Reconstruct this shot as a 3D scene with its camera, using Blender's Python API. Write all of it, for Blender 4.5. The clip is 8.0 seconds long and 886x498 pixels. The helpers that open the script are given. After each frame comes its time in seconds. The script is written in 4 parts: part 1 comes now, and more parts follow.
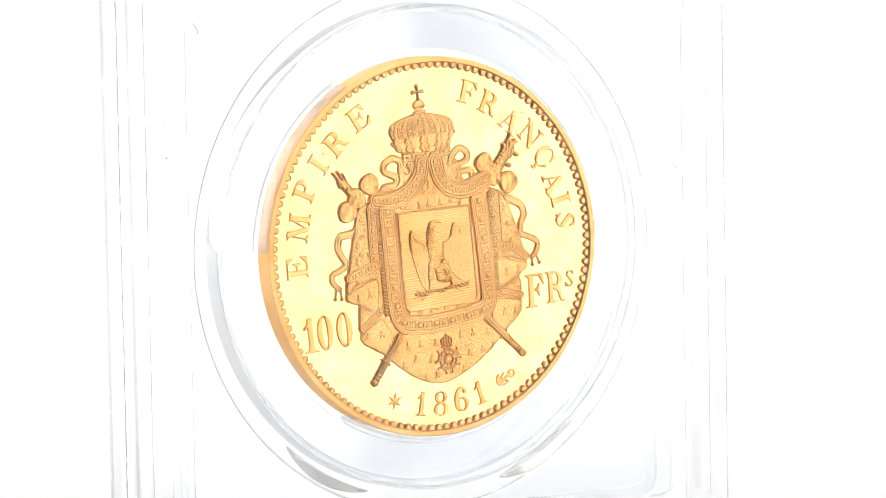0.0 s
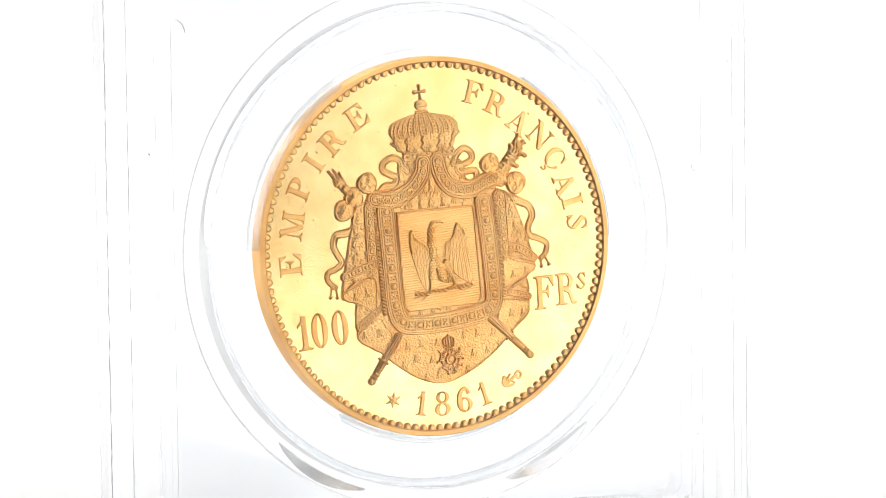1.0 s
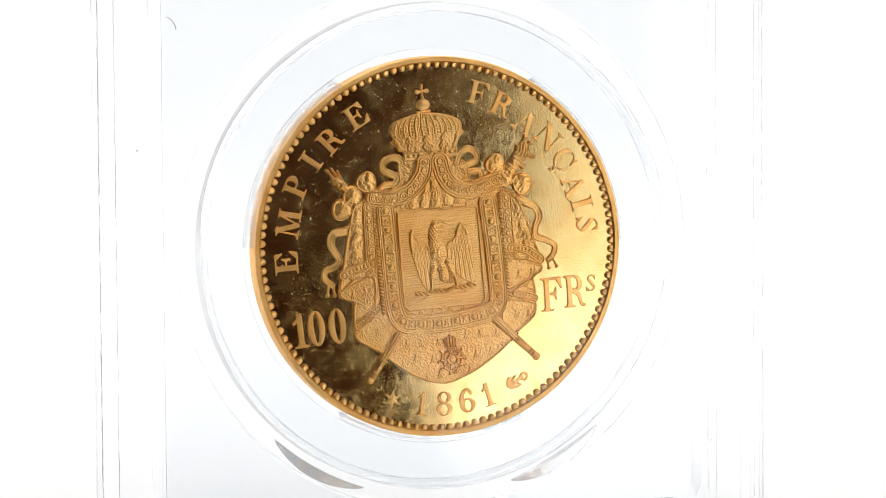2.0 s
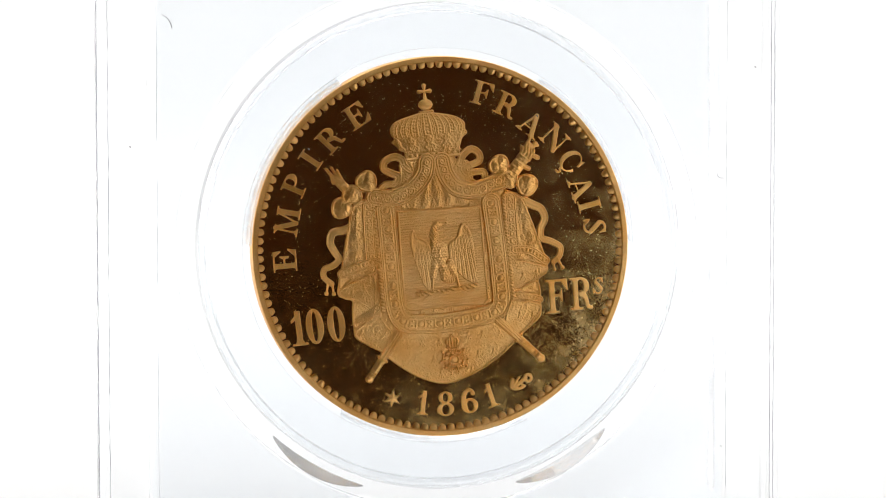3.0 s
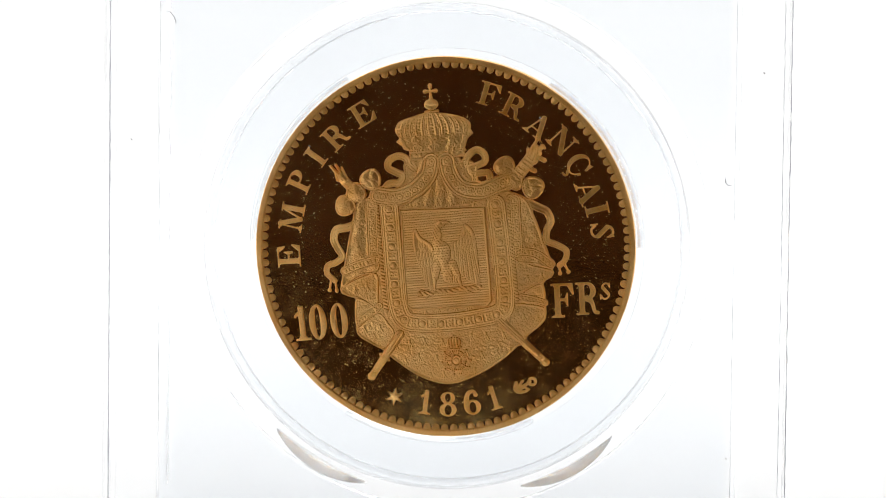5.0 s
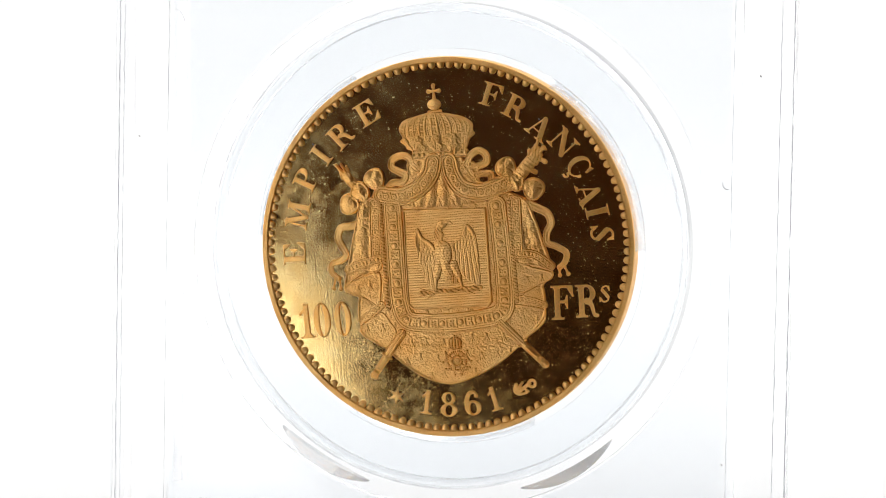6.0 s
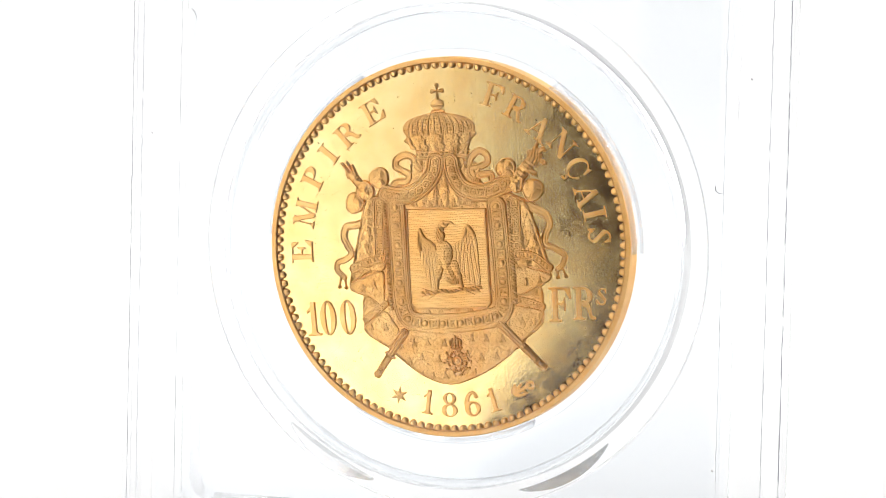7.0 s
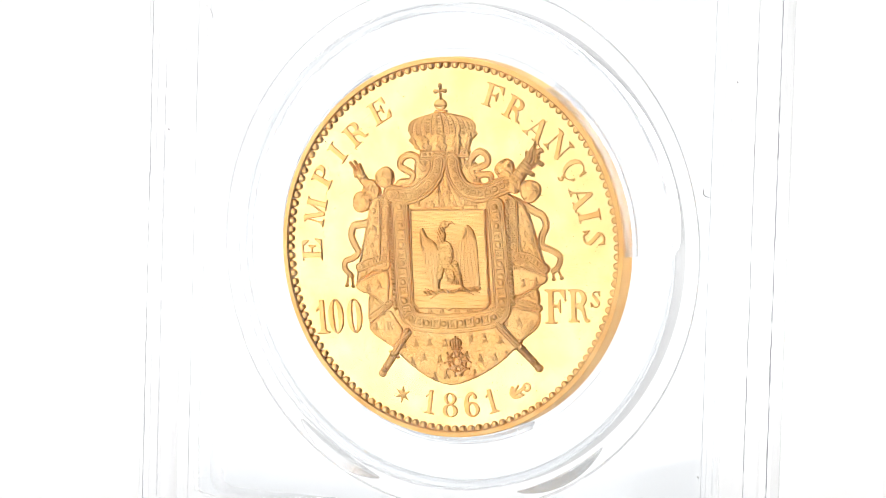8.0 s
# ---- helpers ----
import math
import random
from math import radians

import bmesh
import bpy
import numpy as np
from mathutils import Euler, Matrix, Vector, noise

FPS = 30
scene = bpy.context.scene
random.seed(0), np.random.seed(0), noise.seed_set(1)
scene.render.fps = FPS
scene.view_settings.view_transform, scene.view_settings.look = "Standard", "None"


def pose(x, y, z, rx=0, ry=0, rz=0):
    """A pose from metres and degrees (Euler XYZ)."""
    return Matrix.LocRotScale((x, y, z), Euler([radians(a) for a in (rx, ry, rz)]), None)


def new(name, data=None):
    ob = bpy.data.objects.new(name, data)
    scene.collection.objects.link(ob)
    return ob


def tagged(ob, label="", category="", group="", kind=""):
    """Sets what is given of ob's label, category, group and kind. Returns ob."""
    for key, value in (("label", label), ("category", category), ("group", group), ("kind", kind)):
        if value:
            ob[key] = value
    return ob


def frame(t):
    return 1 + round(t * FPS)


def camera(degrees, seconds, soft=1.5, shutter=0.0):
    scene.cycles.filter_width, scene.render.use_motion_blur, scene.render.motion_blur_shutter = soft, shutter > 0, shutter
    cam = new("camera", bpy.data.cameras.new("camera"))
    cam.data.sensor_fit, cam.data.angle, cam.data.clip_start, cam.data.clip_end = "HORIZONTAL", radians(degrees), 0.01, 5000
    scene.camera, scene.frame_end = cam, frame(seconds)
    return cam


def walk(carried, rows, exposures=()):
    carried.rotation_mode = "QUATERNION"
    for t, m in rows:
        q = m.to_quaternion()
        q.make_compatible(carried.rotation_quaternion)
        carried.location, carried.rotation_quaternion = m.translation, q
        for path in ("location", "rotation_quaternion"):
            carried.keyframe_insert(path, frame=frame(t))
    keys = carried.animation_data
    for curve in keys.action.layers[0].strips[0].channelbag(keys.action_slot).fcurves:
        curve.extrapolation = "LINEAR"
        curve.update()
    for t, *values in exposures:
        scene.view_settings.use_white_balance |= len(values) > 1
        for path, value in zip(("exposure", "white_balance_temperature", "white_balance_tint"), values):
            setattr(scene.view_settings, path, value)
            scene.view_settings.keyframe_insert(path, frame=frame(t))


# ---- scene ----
cam = camera(13.12, 8.0, soft=0.6)

# The holder turns on its own vertical axis before a camera that stands still.
MM = 0.001
AXIS_HEIGHT = 0.0300          # the coin's centre line above the table
LEAN = 2.80                   # the holder leans back a little
TURN_START, TURN_RATE = 31.31, -7.285   # degrees, degrees a second


def turned(t):
    """The holder's pose: origin at the coin's centre, x across, y into the depth, z up along the slab."""
    spin = pose(0, 0, AXIS_HEIGHT, 0, 0, TURN_START + TURN_RATE * t)
    return spin @ pose(0, 1.555 * MM, 0, -LEAN) @ pose(0.537 * MM, 0, 0.534 * MM)


EYE = pose(0, -0.35179, AXIS_HEIGHT + 0.04373) @ pose(0, 0, 0, 0, 0, -0.076) @ pose(0, 0, 0, -7.005) @ pose(0, 0, 0, 0, -0.408) @ pose(0, 0, 0, 90)
walk(cam, [(0.0, EYE), (8.0, EYE)])

# ---- light: a white light tent, open to a dim room on the camera's side ----
world = bpy.data.worlds.new("room_air")
scene.world = world
world.use_nodes = True
world.node_tree.nodes["Background"].inputs["Color"].default_value = (1.0, 0.6, 0.36, 1)
world.node_tree.nodes["Background"].inputs["Strength"].default_value = 0.006
scene.view_settings.exposure = 0.0


# ---- materials ----
def material(name):
    m = bpy.data.materials.new(name)
    m.use_nodes = True
    return m, m.node_tree.nodes, m.node_tree.links, m.node_tree.nodes["Principled BSDF"]


def put(bsdf, **values):
    for key, value in values.items():
        bsdf.inputs[key.replace("_", " ")].default_value = value


def add(nodes, kind, **values):
    n = nodes.new(kind)
    for key, value in values.items():
        n.inputs[key.replace("_", " ")].default_value = value
    return n


def ramp(nodes, links, source, stops):
    r = nodes.new("ShaderNodeValToRGB")
    while len(r.color_ramp.elements) < len(stops):
        r.color_ramp.elements.new(0.5)
    for e, (at, c) in zip(r.color_ramp.elements, stops):
        e.position, e.color = at, (*c, 1)
    links.new(source, r.inputs["Fac"])
    return r.outputs["Color"]


def gold(name, light, dark, rough_low, rough_high, bump, grain=2500):
    """Struck gold: patchy tone, haze and fine pits in the object's own space."""
    m, n, l, b = material(name)
    put(b, Metallic=1.0)
    tc = n.new("ShaderNodeTexCoord")
    patches = add(n, "ShaderNodeTexNoise", Scale=260.0, Detail=5.0, Roughness=0.6)
    l.new(tc.outputs["Object"], patches.inputs["Vector"])
    l.new(ramp(n, l, patches.outputs["Fac"], [(0.34, dark), (0.62, light)]), b.inputs["Base Color"])
    fine = add(n, "ShaderNodeTexNoise", Scale=float(grain), Detail=4.0, Roughness=0.65)
    l.new(tc.outputs["Object"], fine.inputs["Vector"])
    mr = add(n, "ShaderNodeMapRange")
    put(mr, From_Min=0.35, From_Max=0.65, To_Min=rough_low, To_Max=rough_high)
    l.new(fine.outputs["Fac"], mr.inputs["Value"])
    l.new(mr.outputs["Result"], b.inputs["Roughness"])
    bp = add(n, "ShaderNodeBump", Strength=bump, Distance=0.00006)
    l.new(fine.outputs["Fac"], bp.inputs["Height"])
    l.new(bp.outputs["Normal"], b.inputs["Normal"])
    return m


def mirror_gold():
    """The polished field: bright, with haze patches, hairlines and specks."""
    m, n, l, b = material("polished_gold")
    put(b, Metallic=1.0)
    tc = n.new("ShaderNodeTexCoord")
    patches = add(n, "ShaderNodeTexNoise", Scale=300.0, Detail=6.0, Roughness=0.65)
    l.new(tc.outputs["Object"], patches.inputs["Vector"])
    l.new(ramp(n, l, patches.outputs["Fac"], [(0.32, (0.92, 0.57, 0.19)), (0.66, (0.97, 0.71, 0.31))]), b.inputs["Base Color"])
    haze = add(n, "ShaderNodeTexNoise", Scale=420.0, Detail=7.0, Roughness=0.75)
    l.new(tc.outputs["Object"], haze.inputs["Vector"])
    mr = add(n, "ShaderNodeMapRange")
    put(mr, From_Min=0.38, From_Max=0.70, To_Min=0.08, To_Max=0.20)
    l.new(haze.outputs["Fac"], mr.inputs["Value"])
    # specks of dust and tiny pits scatter light
    dots = add(n, "ShaderNodeTexNoise", Scale=5200.0, Detail=2.0, Roughness=0.5)
    l.new(tc.outputs["Object"], dots.inputs["Vector"])
    pick = add(n, "ShaderNodeMapRange")
    put(pick, From_Min=0.66, From_Max=0.75, To_Min=0.0, To_Max=0.27)
    l.new(dots.outputs["Fac"], pick.inputs["Value"])
    total = add(n, "ShaderNodeMath")
    total.operation = "ADD"
    l.new(mr.outputs["Result"], total.inputs[0])
    l.new(pick.outputs["Result"], total.inputs[1])
    # hairlines from wiping, stretched one way
    stretch = n.new("ShaderNodeMapping")
    stretch.inputs["Rotation"].default_value = (0, 0.7, 0)
    stretch.inputs["Scale"].default_value = (1.0, 1.0, 0.05)
    l.new(tc.outputs["Object"], stretch.inputs["Vector"])
    lines = add(n, "ShaderNodeTexNoise", Scale=6000.0, Detail=2.0)
    l.new(stretch.outputs["Vector"], lines.inputs["Vector"])
    # a fine cloudy bloom
    bloom = add(n, "ShaderNodeTexNoise", Scale=1500.0, Detail=6.0, Roughness=0.7, Distortion=0.6)
    l.new(tc.outputs["Object"], bloom.inputs["Vector"])
    scuff = add(n, "ShaderNodeMapRange")
    put(scuff, From_Min=0.46, From_Max=0.74, To_Min=0.0, To_Max=0.12)
    l.new(bloom.outputs["Fac"], scuff.inputs["Value"])
    worn = add(n, "ShaderNodeMath")
    worn.operation = "ADD"
    l.new(total.outputs["Value"], worn.inputs[0])
    l.new(scuff.outputs["Result"], worn.inputs[1])
    l.new(worn.outputs["Value"], b.inputs["Roughness"])
    mix = add(n, "ShaderNodeMath")
    mix.operation = "ADD"
    l.new(dots.outputs["Fac"], mix.inputs[0])
    weak = add(n, "ShaderNodeMath")
    weak.operation = "MULTIPLY"
    weak.inputs[1].default_value = 0.6
    l.new(lines.outputs["Fac"], weak.inputs[0])
    l.new(weak.outputs["Value"], mix.inputs[1])
    bp = add(n, "ShaderNodeBump", Strength=0.13, Distance=0.00003)
    l.new(mix.outputs["Value"], bp.inputs["Height"])
    l.new(bp.outputs["Normal"], b.inputs["Normal"])
    return m


def clear_plastic(name, tint, straight_share, rough):
    """Moulded plastic seen at its edges and rounds: bends light, with a share that goes straight through."""
    m, n, l, b = material(name)
    put(b, Base_Color=(*tint, 1), Roughness=rough, IOR=1.5, Transmission_Weight=1.0)
    straight = n.new("ShaderNodeBsdfTransparent")
    straight.inputs["Color"].default_value = (*tint, 1)
    mix = n.new("ShaderNodeMixShader")
    mix.inputs["Fac"].default_value = straight_share
    l.new(b.outputs["BSDF"], mix.inputs[1])
    l.new(straight.outputs["BSDF"], mix.inputs[2])
    l.new(mix.outputs["Shader"], n["Material Output"].inputs["Surface"])
    return m


def window_plastic(name, tint):
    """A thin flat window: faintly tinted, with a gloss that grows at a slant."""
    m, n, l, b = material(name)
    straight = n.new("ShaderNodeBsdfTransparent")
    straight.inputs["Color"].default_value = (*tint, 1)
    gloss = add(n, "ShaderNodeBsdfGlossy", Roughness=0.02)
    slant = add(n, "ShaderNodeFresnel", IOR=1.3)
    mix = n.new("ShaderNodeMixShader")
    l.new(slant.outputs["Fac"], mix.inputs["Fac"])
    l.new(straight.outputs["BSDF"], mix.inputs[1])
    l.new(gloss.outputs["BSDF"], mix.inputs[2])
    l.new(mix.outputs["Shader"], n["Material Output"].inputs["Surface"])
    n.remove(b)
    return m


def glow_fabric(name, strength, tint, fade=None, white=0.5):
    """Diffusing sheet with its own added glow in place of lamps behind it."""
    m, n, l, b = material(name)
    tc = n.new("ShaderNodeTexCoord")
    weave = add(n, "ShaderNodeTexNoise", Scale=6.0, Detail=4.0)
    l.new(tc.outputs["Object"], weave.inputs["Vector"])
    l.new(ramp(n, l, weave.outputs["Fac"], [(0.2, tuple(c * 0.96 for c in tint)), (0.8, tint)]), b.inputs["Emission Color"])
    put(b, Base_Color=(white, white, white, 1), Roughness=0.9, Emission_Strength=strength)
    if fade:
        # emission graded front to back in place of lamps, none stand behind the sheet
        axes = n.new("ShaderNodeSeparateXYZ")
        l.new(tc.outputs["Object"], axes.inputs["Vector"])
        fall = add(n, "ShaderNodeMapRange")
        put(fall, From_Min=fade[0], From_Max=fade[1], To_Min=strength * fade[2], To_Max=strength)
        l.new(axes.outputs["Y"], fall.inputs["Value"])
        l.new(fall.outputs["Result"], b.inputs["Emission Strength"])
    return m


def plain(name, colour, rough, sheen=0.5):
    m, n, l, b = material(name)
    tc = n.new("ShaderNodeTexCoord")
    t = add(n, "ShaderNodeTexNoise", Scale=40.0, Detail=5.0)
    l.new(tc.outputs["Object"], t.inputs["Vector"])
    l.new(ramp(n, l, t.outputs["Fac"], [(0.3, tuple(c * 0.9 for c in colour)), (0.7, colour)]), b.inputs["Base Color"])
    put(b, Roughness=rough, Specular_IOR_Level=sheen)
    return m


FIELD = mirror_gold()
FROST = gold("frosted_gold", (1.0, 0.59, 0.20), (0.94, 0.46, 0.115), 0.31, 0.41, 0.25, 7000)
EDGE = gold("rim_gold", (1.0, 0.60, 0.21), (0.93, 0.48, 0.13), 0.42, 0.52, 0.3, 6000)
PLASTIC = window_plastic("clear_window_plastic", (0.981, 0.989, 0.9965))
FRAME = clear_plastic("moulded_frame_plastic", (0.988, 0.994, 0.999), 0.68, 0.06)
SOLID = clear_plastic("solid_clear_plastic", (0.99, 0.994, 0.998), 0.35, 0.03)
GREY_LINE = plain("grey_line_plastic", (0.30, 0.31, 0.34), 0.35)
# The cloth's glow is added in the material and dims towards the opening.
CLOTH = glow_fabric("glowing_tent_cloth", 1.3, (1.0, 0.99, 0.98), (-0.64, -0.27, 0.14))
ROOF = glow_fabric("glowing_tent_roof", 4.9, (1.0, 0.99, 0.98))
# The paper is no lamp; added glow keeps it white, strongest near the holder.
SWEEP = glow_fabric("glowing_backdrop_paper", 0.28, (1.0, 1.0, 1.0), (0.02, 0.40, 2.1), 0.225)


TABLE = plain("white_table", (0.82, 0.82, 0.82), 0.6)
DARK = plain("dim_room_wall", (0.19, 0.074, 0.026), 0.9)
VELVET = plain("black_velvet", (0.009, 0.0039, 0.0015), 1.0, 0.0)
DUST = plain("dust_fibre", (0.10, 0.09, 0.09), 0.8)


# ---- building helpers ----
def mesh_of(name, bm, mat, smooth=True):
    me = bpy.data.meshes.new(name)
    bm.to_mesh(me)
    bm.free()
    me.materials.append(mat)
    if smooth:
        me.polygons.foreach_set("use_smooth", [True] * len(me.polygons))
    return me


def part(name, bm, mat, parent, label="", smooth=True):
    ob = new(name, mesh_of(name, bm, mat, smooth))
    ob.parent = parent
    return tagged(ob, label)


def rings_mesh(rings, closed=False, cap_first=False, cap_last=False):
    """Skin between rings of equal point counts, each ring closed on itself."""
    bm = bmesh.new()
    vs = [[bm.verts.new(p) for p in ring] for ring in rings]
    pairs = list(zip(vs, vs[1:])) + ([(vs[-1], vs[0])] if closed else [])
    for a, b in pairs:
        for i in range(len(a)):
            j = (i + 1) % len(a)
            bm.faces.new((a[i], a[j], b[j], b[i]))
    if cap_first:
        bm.faces.new(list(reversed(vs[0])))
    if cap_last:
        bm.faces.new(vs[-1])
    bmesh.ops.recalc_face_normals(bm, faces=bm.faces)
    return bm


def circle(r, y, n=192):
    return [(r * math.cos(2 * math.pi * i / n) * MM, y * MM, r * math.sin(2 * math.pi * i / n) * MM) for i in range(n)]


def round_rect(x0, x1, z0, z1, r, y, n=6):
    pts = []
    for cx, cz, a0 in ((x1 - r, z1 - r, 0), (x0 + r, z1 - r, 90), (x0 + r, z0 + r, 180), (x1 - r, z0 + r, 270)):
        for i in range(n + 1):
            a = radians(a0 + 90 * i / n)
            pts.append(((cx + r * math.cos(a)) * MM, y * MM, (cz + r * math.sin(a)) * MM))
    return pts


def edge_split(ob, degrees=12):
    ob.data.set_sharp_from_angle(angle=radians(degrees))
    for f in ob.data.polygons:
        if abs(f.normal.y) > 0.9995:
            f.use_smooth = False
    return ob


# ---- the place: table, backdrop, tent, dim room ----
def box_sheet(name, corners, mat, thick, kind="structure", label="", category=""):
    """A flat panel with thickness: four corners and an offset."""
    bm = bmesh.new()
    off = Vector(thick)
    a = [bm.verts.new(c) for c in corners]
    b = [bm.verts.new(Vector(c) + off) for c in corners]
    bm.faces.new(a)
    bm.faces.new(list(reversed(b)))
    for i in range(4):
        j = (i + 1) % 4
        bm.faces.new((a[i], b[i], b[j], a[j]))
    bmesh.ops.recalc_face_normals(bm, faces=bm.faces)
    ob = new(name, mesh_of(name, bm, mat, False))
    return tagged(ob, label, category, kind=kind)


SIDE, TOP, FRONT, BACK = 0.45, 0.62, -0.50, 0.75
box_sheet("floor", [(-SIDE, -0.70, 0), (SIDE, -0.70, 0), (SIDE, -0.036, 0), (-SIDE, -0.036, 0)], TABLE, (0, 0, -0.02),
          label="matt white table top before the backdrop paper", category="table top")


# Unseen cloth, added so the coin's field mirrors dark towards its foot.
box_sheet("floor_reflection_cloth", [(-0.43, -0.71, 0.002), (0.43, -0.71, 0.002), (0.035, -0.05, 0.002), (-0.035, -0.05, 0.002)], VELVET, (0, 0, 0.003),
          label="unseen black cloth added for the dark reflection in the coin", category="cloth")


def sweep():
    """The backdrop: flat behind the holder, then a wide curve up to the tent's roof."""
    line = [(-0.035, 0.0), (0.30, 0.0)] + [(0.30 + 0.4 * math.sin(radians(a)), 0.4 - 0.4 * math.cos(radians(a))) for a in range(10, 91, 10)] + [(0.70, TOP)]
    bm = bmesh.new()
    rows = []
    for lift in (0.0, 0.004):
        rows.append([[bm.verts.new((x, y + lift, z - lift)) for y, z in line] for x in (-SIDE, SIDE)])
    for (a, b) in rows:
        for i in range(len(line) - 1):
            bm.faces.new((a[i], b[i], b[i + 1], a[i + 1]))
    for k in (0, 1):
        for i in range(len(line) - 1):
            bm.faces.new((rows[0][k][i], rows[0][k][i + 1], rows[1][k][i + 1], rows[1][k][i]))
    for i in (0, len(line) - 1):
        bm.faces.new((rows[0][0][i], rows[1][0][i], rows[1][1][i], rows[0][1][i]))
    bmesh.ops.recalc_face_normals(bm, faces=bm.faces)
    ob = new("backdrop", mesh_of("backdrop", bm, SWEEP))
    tagged(ob, "seamless white backdrop with added glow curving up behind the holder", "backdrop", kind="structure")


sweep()
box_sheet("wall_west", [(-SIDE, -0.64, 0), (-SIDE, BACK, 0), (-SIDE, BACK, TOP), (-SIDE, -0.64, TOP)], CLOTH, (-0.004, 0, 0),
          label="white diffusing tent cloth with added glow, dimmer at the front", category="tent wall")
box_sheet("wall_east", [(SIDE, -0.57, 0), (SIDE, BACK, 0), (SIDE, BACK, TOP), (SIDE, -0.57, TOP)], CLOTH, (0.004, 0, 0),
          label="white diffusing tent cloth with added glow, dimmer at the front", category="tent wall")
# Unseen roof panel, its strong glow added to lift the coin's relief.
box_sheet("ceiling", [(-SIDE, FRONT, TOP + 0.003), (SIDE, FRONT, TOP + 0.003), (SIDE, BACK, TOP + 0.003), (-SIDE, BACK, TOP + 0.003)], ROOF, (0, 0, 0.004),
          label="unseen diffusing white tent roof, glow added to brighten the coin", category="tent roof")
for name, corners, thick in (
        ("wall_south", [(-2, -2.2, -0.75), (2, -2.2, -0.75), (2, -2.2, 1.9), (-2, -2.2, 1.9)], (0, -0.1, 0)),
        ("wall_room_west", [(-2, -2.2, -0.75), (-2, 2, -0.75), (-2, 2, 1.9), (-2, -2.2, 1.9)], (-0.1, 0, 0)),
        ("wall_room_east", [(2, -2.2, -0.75), (2, 2, -0.75), (2, 2, 1.9), (2, -2.2, 1.9)], (0.1, 0, 0)),
        ("wall_north", [(-2, 2, -0.75), (2, 2, -0.75), (2, 2, 1.9), (-2, 2, 1.9)], (0, 0.1, 0)),
        ("ceiling_room", [(-2, -2.2, 1.9), (2, -2.2, 1.9), (2, 2, 1.9), (-2, 2, 1.9)], (0, 0, 0.1)),
        ("floor_room", [(-2, -2.2, -0.75), (2, -2.2, -0.75), (2, 2, -0.75), (-2, 2, -0.75)], (0, 0, -0.1))):
    box_sheet(name, corners, DARK, thick, label="dim dark wall of the room round the tent", category="room wall")


# ---- the clear coin holder ----
def prong(start, span, n=40):
    """A curved tab from the ring to the coin, with a lip over the coin's rim. Angles in degrees, counter-clockwise from the right."""
    rings = []
    for k in range(n + 1):
        a = radians(start + span * k / n)
        section = [(18.35, 1.0), (18.35, 1.2), (18.2, 1.3), (17.9, 2.2), (17.66, 2.4), (17.62, -0.03), (17.26, -0.03), (17.3, -0.24), (17.75, -0.32), (18.0, 0.9)]
        rings.append([(r * math.cos(a) * MM, y * MM, r * math.sin(a) * MM) for r, y in section])
    return rings_mesh(rings, cap_first=True, cap_last=True)


def face_y(x):
    """Depth of the case's front surface at x."""
    return -1.7 if abs(x) < 26.3 else (-2.7 if abs(x) > 27.6 else -1.75 - 0.72 * (abs(x) - 26.3))


